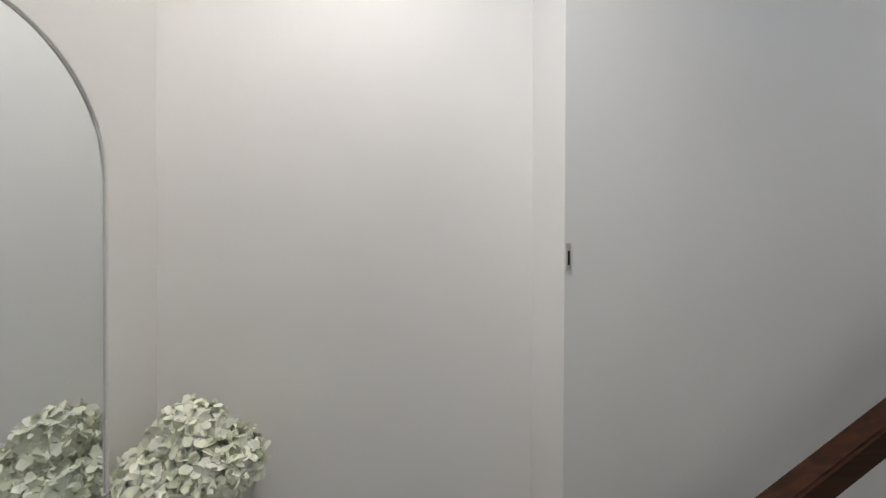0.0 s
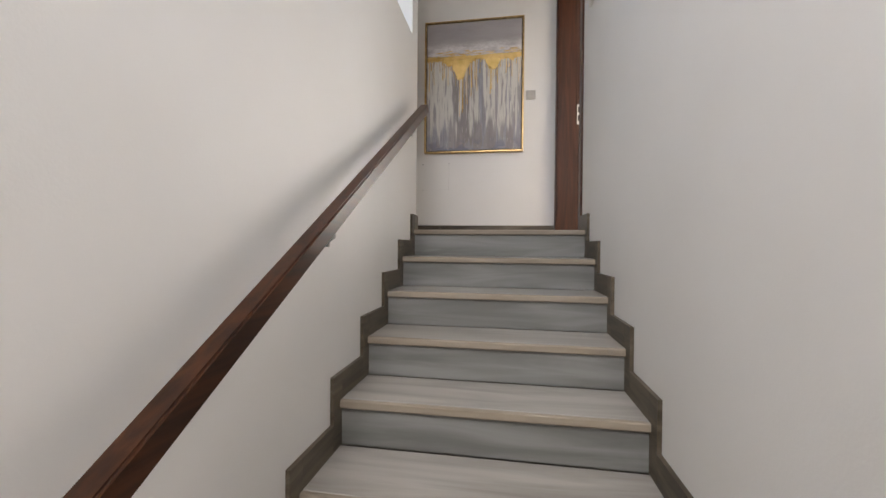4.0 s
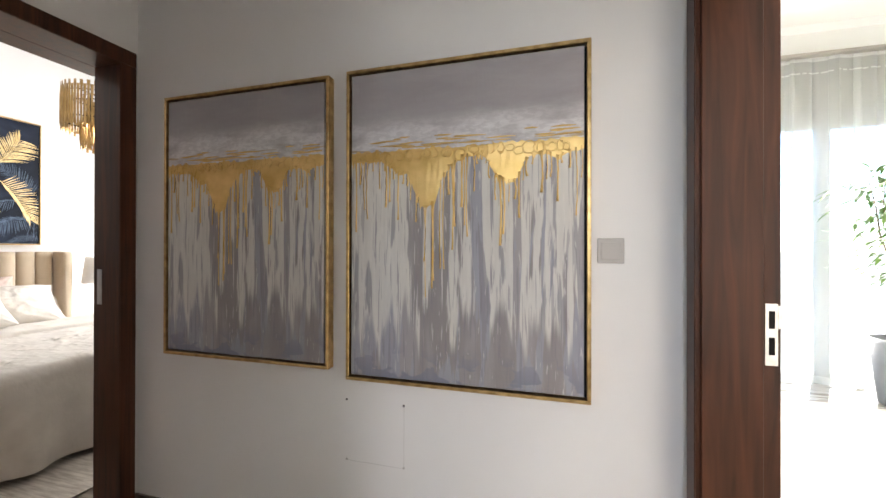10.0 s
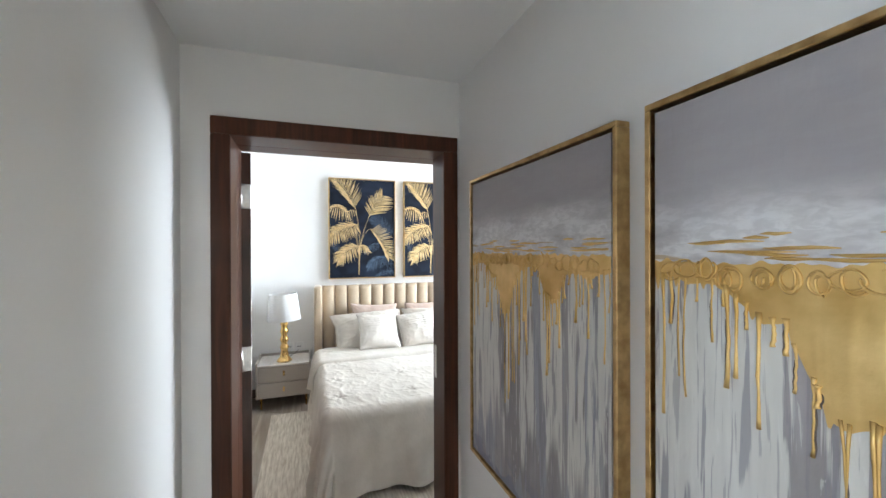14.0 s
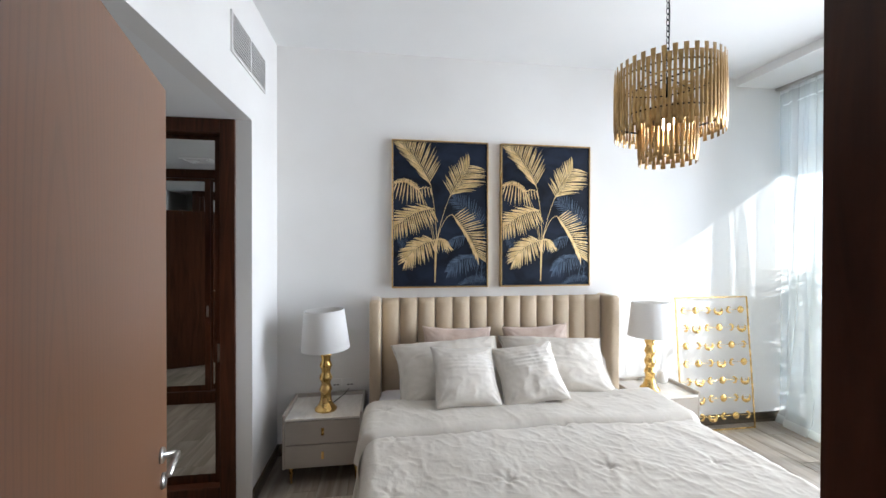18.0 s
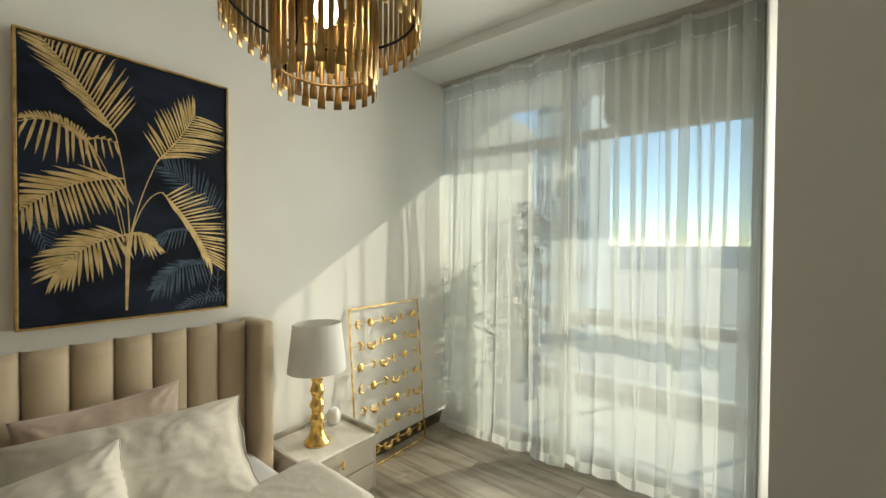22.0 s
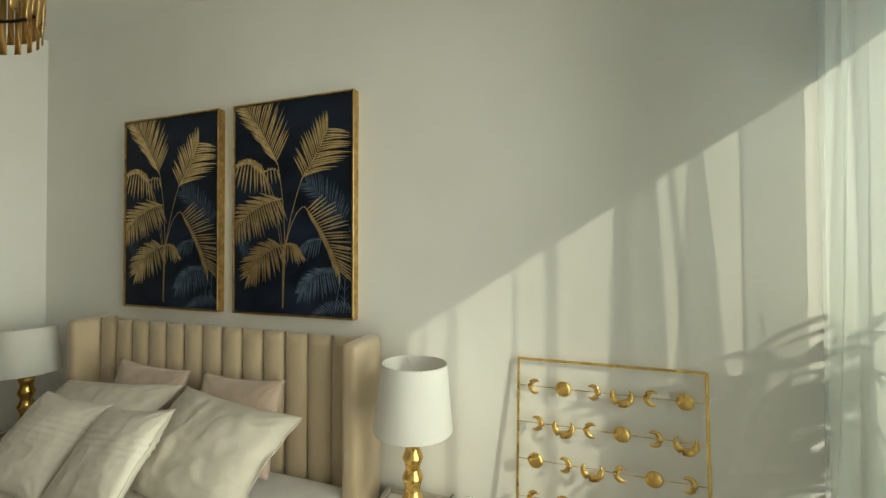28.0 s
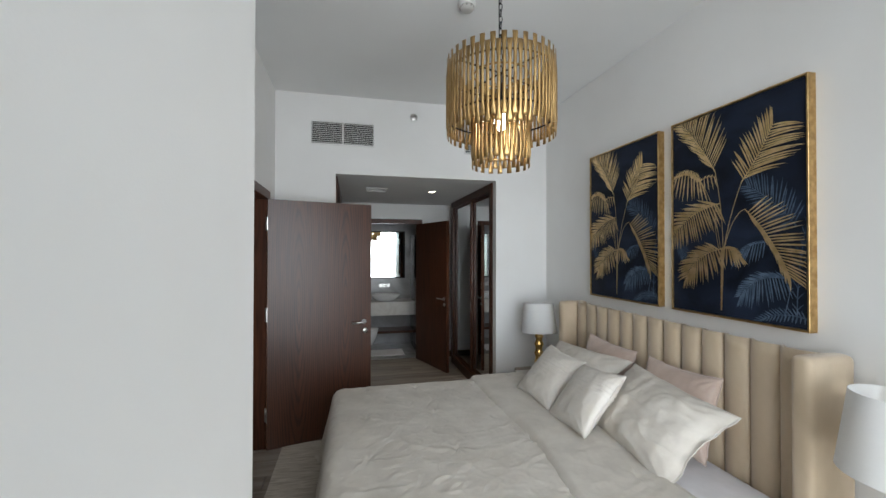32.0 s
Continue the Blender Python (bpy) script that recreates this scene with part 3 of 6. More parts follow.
structure("ceiling_stair", boxes((-1.2, 1.3, -6.1, -2.7, 3.3, 3.4), (-.14, 1.3, -2.7, .12, HALL_H, HALL_H + .1)), CEIL, "white stair ceiling", "ceiling")
structure("wall_paintings", boxes((DNX, 1.235, HALL_Y, HALL_Y + .15, 0, BH)), WHITE, "white hall wall with two paintings", "wall")
structure("wall_bedroom_door", boxes((DSX, HX, YS, .245, 0, BH), (DSX, HX, .245, 1.262, 2.24, BH), (DNX, HX, 1.262, PY, 0, BH)), WHITE, "white wall with the bedroom door", "wall")
structure("ceiling_hall", boxes((HX, 1.235, .12, HALL_Y, HALL_H, HALL_H + .1), (HX, -.1405, .0, .1195, HALL_H, HALL_H + .1)), CEIL, "white hall ceiling", "ceiling")
structure("wall_head", boxes((XW - .2, XW, BY - .1, YG + .12, 0, BH + .1)), WHITE, "white wall behind the bed", "wall")
structure("wall_bedroom_south", boxes((XW, AX0, YS - .1, YS, 0, BH), (AX0, AX1, YS - .1, YS, AH, BH), (AX1, DSX, YS - .1, YS, 0, BH)), WHITE, "white wall with the dressing opening", "wall")
structure("wall_block", boxes((PX, 1.235, PY, YG + .12, 0, BH)), WHITE, "white wall block beside the window", "wall")
structure("ceiling_bedroom", boxes((XW, HX, YS, 4.11, BH, BH + .1), (XW, PX, 4.11, YG, SOF, BH + .1)), CEIL, "white ceiling with a dropped soffit", "ceiling")
structure("ceiling_dressing", boxes((XW, DSX, DY, YS - .1, AH, AH + .1), (XW, DSX, BY, DY - .1, AH, AH + .1)), CEIL, "white dressing room ceiling", "ceiling")
structure("wall_bathroom_door", boxes((XW, -3.545, DY - .1, DY, 0, AH), (-3.545, -2.455, DY - .1, DY, 2.27, AH), (-2.455, DSX, DY - .1, DY, 0, AH)), WHITE, "white wall with the bathroom door", "wall")
structure("wall_dressing_east", boxes((DSX, DSX + .1, BY - .1, YS - .1, 0, AH + .1)), WHITE, "white dressing room wall", "wall")
structure("wall_bathroom_back", boxes((XW, DSX, BY - .1, BY, 0, AH), (-3.78, -3.70, BY, DY - .1, 0, AH)), STONE, "grey marble bathroom wall", "wall")
structure("wall_east_room", boxes((EX, EX + .1, -2, YG + .12, 0, BH), (1.235, EX + .1, -2.1, -2, 0, BH), (1.235, 1.9, YG, YG + .12, 0, BH)), WHITE, "white east room wall", "wall")
structure("ceiling_east_room", boxes((1.235, EX, -2, 4.11, BH, BH + .1), (1.235, EX, 4.11, YG, SOF, BH + .1)), CEIL, "white east room ceiling", "ceiling")

# stair: each tread and each riser is a piece
stair = thing("stairs", "grey wood-look tiled stair with worn brown nosings", "stairs", (0, 0, 0))
stair["kind"] = "structure"
wx0, wx1 = SX0, SX1
tread = riser = nose = None
for i in range(11):
    m = pose(0, -i * G, -i * R)
    if i == 0:
        tread = part("tread", soft_box(wx0, wx1, .012, G, -.03, 0, .002, 1), TILE, stair)
        nose = part("nosing", soft_box(wx0, wx1, -.008, .0115, -.03, 0.0005, .006, 3), NOSING, stair, "worn brown rounded nosing")
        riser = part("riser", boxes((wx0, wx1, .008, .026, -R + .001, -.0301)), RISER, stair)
    else:
        twin(tread, "tread", stair, m)
        twin(nose, "nosing", stair, m)
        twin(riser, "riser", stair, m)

# Unseen fill under the treads, closing gaps that let outside light through.
structure("stair_core", boxes(*[(SX0, SX1, .0265 - i * G, G - i * G + .0079, -i * R - .9, -i * R - .0302) for i in range(1, 11)], (SX0, SX1, .0265, .12, -.9, -.0302)), GROUT, "unseen fill under the stair tiles that blocks stray light", "stairs")

# stepped skirting on both stair walls
for side, x0, x1 in (("west", SX0 - .0, SX0 + .014), ("east", SX1 - .014, SX1)):
    sk = thing("skirting_stair_" + side, "brown stepped wood-look skirting along the stair", "skirting")
    sk["kind"] = "structure"
    first = None
    for i in range(11):
        z, y = -i * R, -i * G
        if first is None:
            yb = HALL_S if side == "west" else .19
            bm = boxes((x0, x1, .012, yb if side == "west" else .18, .0005, .095))
            part("skirting_piece", bm, BASE, sk)
            bm = bmesh.new()
            out = ((-.058, -R + .095), (.0115, -R + .095 - .0), (.0115, .0), (.0115, .095), (-.058, .095))
            first = part("skirting_riser_piece", boxes((x0, x1, -.058, .0115, -R + .0005, .095)), BASE, sk)
            run = part("skirting_tread_piece", boxes((x0, x1, -G + .0125, -.0585, -R + .0005, -R + .095)), BASE, sk)
        else:
            twin(first, "skirting_riser_piece", sk, pose(0, y, z))
            if i < 10:
                twin(run, "skirting_tread_piece", sk, pose(0, y, z))


def skirting(name, runs, mat=BASE, h=0.095):
    """Skirting pieces about 0.9 m long along straight runs (x0, y0, x1, y1, thickness towards the room as dx, dy)."""
    sk = thing(name, "dark brown wood-look tile skirting", "skirting")
    sk["kind"] = "structure"
    for x0, y0, x1, y1, dx, dy in runs:
        n = max(1, round(math.hypot(x1 - x0, y1 - y0) / 1.0))
        for i in range(n):
            a, b = i / n, (i + 1) / n
            xa, xb, ya, yb = x0 + (x1 - x0) * a, x0 + (x1 - x0) * b, y0 + (y1 - y0) * a, y0 + (y1 - y0) * b
            g = .0015
            if abs(x1 - x0) > abs(y1 - y0):
                bm = boxes((min(xa, xb) + g, max(xa, xb) - g, min(ya, ya + dy), max(ya, ya + dy), .0005, h))
            else:
                bm = boxes((min(xa, xa + dx), max(xa, xa + dx), min(ya, yb) + g, max(ya, yb) - g, .0005, h))
            part("skirting_piece", bm, mat, sk)
    return sk


skirting("skirting_hall", ((HX, HALL_Y, -.06, HALL_Y, 0, -.012), (-.06, HALL_Y, 1.0, HALL_Y, 0, -.012), (HX, HALL_S, -.02, HALL_S, 0, .012)))
skirting("skirting_bedroom", ((XW, YS, XW, .66, .012, 0), (XW, 2.76, XW, YG - .05, .012, 0), (XW, YS, AX0, YS, 0, .012), (AX1, YS, DSX, YS, 0, .012),
                              (PX, PY, PX, YG - .05, -.012, 0), (DNX, 1.32, DNX, PY, -.012, 0), (DNX, PY, PX, PY, 0, -.012), (XW, DY, -3.6, DY, 0, .012)))


# ---- doors ----
def door_frame(name, label, axis, at, half, head, depth0, depth1, face=0.075, south0=None):
    """A timber lining round an opening. axis 'x': the opening lies across y, the lining runs along x from depth0 to depth1."""
    fr = thing(name, label, "door frame", (0, 0, 0))
    fr["kind"] = "structure"
    a, b = at - half, at + half
    def bx(p0, p1, q0, q1, z0, z1):
        return (q0, q1, p0, p1, z0, z1) if axis == "x" else (p0, p1, q0, q1, z0, z1)
    for nm, p0, p1, z0, z1 in (("jamb", a - face, a, 0.001, head), ("jamb", b, b + face, 0.001, head), ("head", a - face, b + face, head + .0005, head + face)):
        bm = boxes(bx(p0, p1, south0 if south0 and p0 < a and nm == "jamb" else depth0, depth1, z0, z1))
        bmesh.ops.bevel(bm, geom=list(bm.edges), offset=.003, segments=2, affect="EDGES")
        part(nm, bm, WOOD, fr)
    return fr


def handle_set(parent, x, y, z, side, rot=0):
    """Lever handle on a rosette with a lock rosette below; side is the way out from the leaf along local y."""
    h = part("door_handle", move(lathe([(.024, 0), (.024, .006), (.020, .009), (.009, .010), (.009, .04)], 20), Matrix.Translation((x, y, z)) @ Matrix.Rotation(radians(-90 * side), 4, "X")), STEEL, parent, "brushed steel lever handle", True)
    lever = tube([(x, y + side * .043, z), (x - .02, y + side * .046, z), (x - .125, y + side * .046, z - .002)], .0085, 10)
    part("lever", lever, STEEL, h, smooth=True)
    part("lock_rosette", move(lathe([(.024, 0), (.024, .006), (.019, .010)], 20), Matrix.Translation((x + .012, y, z - .085)) @ Matrix.Rotation(radians(-90 * side), 4, "X")), STEEL, parent, "round steel lock rosette", True)


def door_leaf(name, label, at, turn, width, height, wood):
    d = thing(name, label, "door", at, turn)
    d["kind"] = "structure"
    part("leaf", soft_box(0, width, -.022, .022, .008, height, .002, 1), wood, d)
    handle_set(d, width - .07, .022, 1.06, 1)
    handle_set(d, width - .07, -.022, 1.06, -1)
    for z in (.30, 1.18, 1.98):
        hg = part("hinge", soft_box(-.004, .003, -.021, .021, z - .06, z + .06, .001, 1), STEEL, d, "steel butt hinge")
        part("hinge_knuckle", tube([(-.006, .026, z - .06), (-.006, .026, z + .06)], .008, 10), STEEL, hg, smooth=True)
    return d


fr = door_frame("door_frame_east", "dark stained timber lining of the east room door", "x", .722, .470, 2.19, .997, 1.213, south0=1.034)
part("door_stop", soft_box(1.012, 1.167, 1.180, 1.1918, .002, 2.18, .002, 1), WOOD, fr)
pl = part("strike_plate", boxes((1.174, 1.204, 1.1895, 1.1918, .980, 1.156)), STEEL, fr, "steel strike plate")
part("strike_lip", soft_box(1.204, 1.2165, 1.1888, 1.1918, 1.085, 1.15, .001, 1), STEEL, pl)
for z0, z1 in ((1.010, 1.060), (1.085, 1.135)):
    part("strike_slot", boxes((1.182, 1.197, 1.1888, 1.1894, z0, z1)), BLACK, pl)
fr = door_frame("door_frame_bedroom", "dark stained timber lining of the bedroom door", "x", .752, .472, 2.2, DNX - .015, HX + .018)
part("jamb_extension", soft_box(DSX - .015, DNX - .0155, .205, .28, .001, 2.2, .003, 2), WOOD, fr)
part("head_extension", soft_box(DSX - .015, DNX - .0155, .205, 1.299, 2.2005, 2.275, .003, 2), WOOD, fr)
part("strike_plate", boxes((-1.545, -1.515, 1.2205, 1.2225, 1.04, 1.21)), STEEL, fr, "steel strike plate")
door_leaf("door_bedroom", "open dark stained oak bedroom door", (-1.70, .30, 0), 180 + 14.4, .93, 2.195, WOOD_DOOR)
door_frame("door_frame_bathroom", "dark stained timber lining of the bathroom door", "y", -3.0, .473, 2.2, DY - .115, DY + .015)
door_leaf("door_bathroom", "open dark stained oak bathroom door", (-3.463, DY + .03, 0), 109, .93, 2.19, WOOD)

# ---- window of the bedroom and of the east room ----
def window(name, x0, x1, mullion, label, rail=0.0):
    w = thing(name, label, "window", (0, 0, 0))
    w["kind"] = "structure"
    f = .055
    for nm, b in (("jamb", (x0, x0 + f, YG, YG + .09, 0, SOF)), ("jamb", (x1 - f, x1, YG, YG + .09, 0, SOF)), ("sill", (x0 + f, x1 - f, YG, YG + .09, 0, .05)),
                  ("head", (x0 + f, x1 - f, YG, YG + .09, SOF - .05, SOF)), ("mullion", (mullion - .05, mullion + .05, YG - .005, YG + .095, .05, SOF - .05)),
                  ("transom", (x0 + f, mullion - .05, YG, YG + .09, 2.555, 2.625)), ("transom", (mullion + .05, x1 - f, YG, YG + .09, 2.555, 2.625))):
        part(nm, soft_box(*b, .003, 1), ALU, w)
    if rail:
        part("mid_rail", soft_box(mullion + .05, x1 - f, YG, YG + .09, rail - .085, rail, .003, 1), ALU, w)
    for a, b in ((x0 + f, mullion - .05), (mullion + .05, x1 - f)):
        for z0, z1 in ((.05, 2.555), (2.625, SOF - .05)):
            o = part("pane", boxes((a, b, YG + .04, YG + .046, z0, z1)), GLASS, w)
            o.visible_shadow = False
    return w


window("window_1", XW, PX, -3.41, "full-height grey aluminium window", 1.17)
window("window_2", 1.9, EX, 3.2, "full-height grey aluminium window of the east room")

# ---- bed and bedding ----
BY0, BY1 = .735, 2.665          # mattress
BXF = -2.40                     # foot of the mattress
bed = thing("bed", "double bed with a channelled beige velvet headboard", "bed", (XW, 1.705, 0))


def L(x0, x1, y0, y1, z0, z1):
    return (x0 - XW, x1 - XW, y0 - 1.705, y1 - 1.705, z0, z1)


part("base_panel", soft_box(*L(XW + .14, BXF - .01, BY0 + .01, BY1 - .01, .07, .30), .02, 3), VELVET, bed, "beige upholstered bed base")
for x in (XW + .3, BXF - .12):
    for y in (BY0 + .12, BY1 - .12):
        part("leg", move(lathe([(.02, 0), (.026, .07)], 16), Matrix.Translation((x - XW, y - 1.705, 0))), BLACK, bed)
part("mattress", soft_box(*L(XW + .15, BXF, BY0, BY1, .302, .56), .06, 5), SHEET, bed, "white fitted sheet over the mattress", True)
part("headboard_back", soft_box(*L(XW + .012, XW + .10, .76, 2.65, .05, 1.262), .02, 3), VELVET, bed)
NCH = 13
cw = (2.655 - .755) / NCH
ch = None
for i in range(NCH):
    y = .755 + (i + .5) * cw
    if ch is None:
        def chan(u, v):
            a = math.pi * u
            wide = cw * .5 * math.cos(a)
            t = v
            z = .30 + (1.282 - .30) * min(1, t / .93)
            deep = .052 * math.sin(a) ** .72
            if t > .93:
                k = (t - .93) / .07
                z = 1.282 - .022 * (1 - math.cos(k * math.pi / 2)) + .012 * math.sin(a) ** .5 * math.sin(k * math.pi / 2) * (1 - k)
                return Vector((.098 + deep * math.cos(k * math.pi / 2) - .03 * k * (1 - math.sin(a)), wide, z))
            return Vector((.098 + deep - .006 * math.sin(a) * max(0, t - .8) * 5, wide, z))
        ch = part("channel", sheet_grid(chan, 14, 16), VELVET, bed, smooth=True)
        ch.location = (0, y - 1.705, 0)
    else:
        twin(ch, "channel", bed, pose(0, y - 1.705, 0))
for y0, y1 in ((.662, .752), (2.658, 2.748)):
    part("wing", soft_box(*L(XW + .012, XW + .275, y0, y1, .03, 1.285), .03, 5), VELVET, bed, smooth=True)


def duvet_surface(x_head, x_foot, y0, y1, top, hang_side, hang_foot, seed, amp, lift=0.0):
    """A quilt laid over the bed: it lies flat, rolls over the edges and hangs down in folds."""
    rr = .075
    w = y1 - y0
    length = x_foot - x_head

    def f(u, v):
        a = -0.0 + u * (length + hang_foot)
        b = -hang_side + v * (w + 2 * hang_side)
        ex = max(0.0, a - (length - rr))
        ey = max(0.0, -(b - rr)) if b < rr else max(0.0, b - (w - rr))
        sy = -1 if b < w / 2 else 1
        px = min(a, length - rr)
        py = min(max(b, rr), w - rr)
        n = noise.noise(Vector((a * 1.7 + seed, b * 1.7, 0))) * .008 + noise.noise(Vector((a * 5.0, b * 4.0 + seed, 3))) * .003
        crease = abs(noise.noise(Vector((a * 3.1 + b * 2.2, b * 3.4 - a * 1.1, seed + 9)))) * -.005 + .002
        crease += abs(noise.noise(Vector((a * 8.5 - b * 4, b * 7.0, seed + 19)))) * -.003
        for fq, hh in ((2.6, .0030), (5.5, .0026), (11.0, .0022), (19.0, .0016), (27.0, .0010)):
            g = noise.noise(Vector((a * fq * .55 + b * fq * .35 + seed, b * fq - a * fq * .4, seed + 31 + fq)))
            crease += hh * max(0.0, 1 - abs(g) * 7.5) ** 1.4
        # tufts: small dimples with puckers round them
        ca, cb = (round(a / .46 - .4) + .4) * .46, (round(b / .52 - .3) + .3) * .52
        ca, cb = ca + .06 * noise.noise(Vector((ca * 7, cb * 5, seed))), cb + .06 * noise.noise(Vector((ca * 3, cb * 9, seed + 4)))
        rt = math.hypot(a - ca, b - cb)
        crease += (-.011 * math.exp(-(rt / .022) ** 2) + .0035 * math.exp(-(rt / .07) ** 2) * math.sin(7 * math.atan2(b - cb, a - ca) + seed)) * (1 if ca > .1 else 0)
        e = math.hypot(ex, ey)
        if e < 1e-6:
            return Vector((x_head + px, y0 + py, top + lift + (n + crease) * amp))
        dx, dy = ex / e, ey / e * sy
        q = rr * math.pi / 2
        if e < q:
            th = e / rr
            out, down = rr * math.sin(th), rr * (1 - math.cos(th))
        else:
            out, down = rr, rr + (e - q)
        per = a * 1.0 + b * 1.0 if ex > 0 and ey > 0 else (b if ex > 0 else a)
        k = max(0.0, min(1.0, (down - .05) / .40))
        fold = math.sin(per * 13 + 1.6 * math.sin(per * 5 + seed)) * .036 + math.sin(per * 29 + seed) * .010
        out += k * (.035 + fold) + lift
        corner = min(ex, ey) / max(e, 1e-6)
        out += k * .10 * corner
        z = top + lift - down + (n + crease) * amp * (1 - k) + .5 * n * k
        if z < .035:
            out += (.035 - z) * .6
            z = .035 + .01 * (fold + .04)
        return Vector((x_head + px + dx * out, y0 + py + dy * out, z))
    return f


def local_bed(f):
    return lambda u, v: f(u, v) - Vector((XW, 1.705, 0))


part("duvet", sheet_grid(local_bed(duvet_surface(-3.62, -2.275, BY0 - .07, BY1 + .07, .628, .47, .54, 2.0, 1.2)), 230, 300), LINEN, bed, "crumpled cream cotton duvet", True)
# the turned-back part of the duvet, thicker, with a rolled edge
def fold_top(u, v):
    p = duvet_surface(-3.95, -3.42, BY0 - .07, BY1 + .07, .635, .36, .08, 7.0, 0.9, .022)(u * .86, v)
    y = p.y
    p.x += .030 * math.sin(y * 2.3 + 1) + .015 * math.sin(y * 6.1)
    if u > .88:
        p.z -= .034 * ((u - .88) / .12) ** 2
        p.x += .006 * noise.noise(Vector((y * 26, 3, 1))) * (u - .88) / .12
    if u < .1:
        p.z -= .025 * (1 - u / .1)
    return p


part("duvet_turnback", sheet_grid(local_bed(fold_top), 60, 240), LINEN, bed, "turned-back hem of the cream duvet", True)
# piping along the turn-back
pts = [fold_top(.995, v / 60) + Vector((.004, 0, .002)) - Vector((XW, 1.705, 0)) for v in range(61)]
part("duvet_piping", tube(pts, .004, 6), LINEN, bed, smooth=True)


def pillow(name, label, w, h, t, mat, at, rot, seed, wrinkle=1.0, ear=0.0, pleats=False, category="pillow", group=""):
    """A stuffed case, standing on its long edge: local x across, z up, y thick."""
    ob = thing(name, label, category, group=group)
    n = 52

    def side(sg):
        def f(u, v):
            a, b = 2 * u - 1, 2 * v - 1
            inx = 1 - .10 * (1 - b * b) * (0.9 + .3 * noise.noise(Vector((b * 2, seed, 1))))
            inz = 1 - .09 * (1 - a * a) * (0.9 + .4 * noise.noise(Vector((a * 2, seed, 5))))
            x, z = a * w / 2 * inx, b * h / 2 * inz
            core = max(0.0, (1 - abs(a) ** 2.6)) * max(0.0, (1 - abs(b) ** 2.6))
            if ear:
                core = max(0.0, 1 - abs(a * (1 + ear)) ** 2.6) * max(0.0, 1 - abs(b) ** 2.6) if abs(a) < 1 / (1 + ear) else 0.0
            y = t / 2 * core ** .5
            q = Vector((x * 5 + seed, z * 5, sg * 3))
            y += .0028 * max(0.0, 1 - abs(noise.noise(Vector((x * 9 - z * 6 + seed, z * 11 + x * 5, sg)))) * 6) ** 1.5 * min(1, core * 3)
            y += wrinkle * (noise.noise(q) * .009 + noise.noise(q * 2.7) * .006 + noise.noise(q * 6.1) * .0025 + .0035 * max(0.0, 1 - abs(noise.noise(Vector((x * 5 + z * 3, z * 6 - x * 2, seed + sg)))) * 7) ** 1.3 * (wrinkle > 1.1) * 1.5) * min(1, core * 3)
            r = math.hypot(abs(a) - 1, abs(b) - 1)
            y += wrinkle * .010 * math.sin(14 * math.atan2(1 - abs(b) + .02, 1 - abs(a) + .02) + seed) * max(0, .55 - r) * core ** .3 * 2
            if pleats:
                fade = max(0.0, 1 - abs(b - .35) * 2.2) * max(0, .6 + .6 * a)
                y += .0045 * math.sin(b * 46) * fade
            if ear and abs(a) >= 1 / (1 + ear):
                k = (abs(a) - 1 / (1 + ear)) * (1 + ear) / ear
                y = k * (.010 * math.sin(b * 5 + seed) + .005 * math.sin(b * 13 + seed * 2))
                return Vector((x, y + sg * .0022 * (1 - k), z))
            return Vector((x, sg * y, z))
        return f
    bm = sheet_grid(side(1), n, n)
    bm2 = sheet_grid(side(-1), n, n)
    bmesh.ops.reverse_faces(bm2, faces=bm2.faces)
    me = bpy.data.meshes.new("tmp")
    bm2.to_mesh(me)
    bm2.free()
    bm.from_mesh(me)
    bpy.data.meshes.remove(me)
    bmesh.ops.remove_doubles(bm, verts=bm.verts, dist=.0008)
    part("cover", bm, mat, ob, smooth=True)
    edge = [side(1)(u, 0) for u in np.linspace(0, 1, 18)] + [side(1)(1, v) for v in np.linspace(0, 1, 18)[1:]] + [side(1)(u, 1) for u in np.linspace(1, 0, 18)[1:]] + [side(1)(0, v) for v in np.linspace(1, 0, 18)[1:]]
    part("seam", tube(edge, .003, 5, cap=False), mat, ob, smooth=True)
    ob.matrix_world = Matrix.Translation(at) @ rot
    return ob


def lean(yaw, tilt, roll=0.0):
    """A pillow faces +x (the foot), leans back by tilt, and is turned by yaw and roll."""
    return Matrix.Rotation(radians(90 + yaw), 4, "Z") @ Matrix.Rotation(radians(-tilt), 4, "X") @ Matrix.Rotation(radians(roll), 4, "Y")


pillow("cushion", "blush velvet cushion leaning on the headboard", .56, .46, .17, PINK, (-4.30, 1.35, .83), lean(0, 16, 2), 1.0, group="blush cushions", category="cushion")
pillow("cushion", "blush velvet cushion leaning on the headboard", .56, .46, .17, PINK, (-4.30, 2.02, .825), lean(-2, 16, -2), 2.0, group="blush cushions", category="cushion")
pillow("pillow", "large cream cotton pillow with a flanged hem", .84, .50, .22, LINEN, (-4.075, 1.265, .800), lean(3, 47, -3), 3.0, 1.4, .07, group="cream pillows")
pillow("pillow", "large cream cotton pillow with a flanged hem", .84, .50, .22, LINEN, (-4.070, 2.070, .800), lean(-4, 48, 3), 4.4, 1.4, .07, group="cream pillows")
pillow("cushion", "small cream silk cushion with pleats", .46, .44, .16, SILK, (-3.86, 1.325, .815), lean(6, 42, 4), 5.0, 1.0, 0, True, group="silk cushions", category="cushion")
pillow("cushion", "small cream silk cushion with pleats", .46, .44, .16, SILK, (-3.86, 1.775, .815), lean(-8, 42, -9), 6.2, 1.0, 0, True, group="silk cushions", category="cushion")


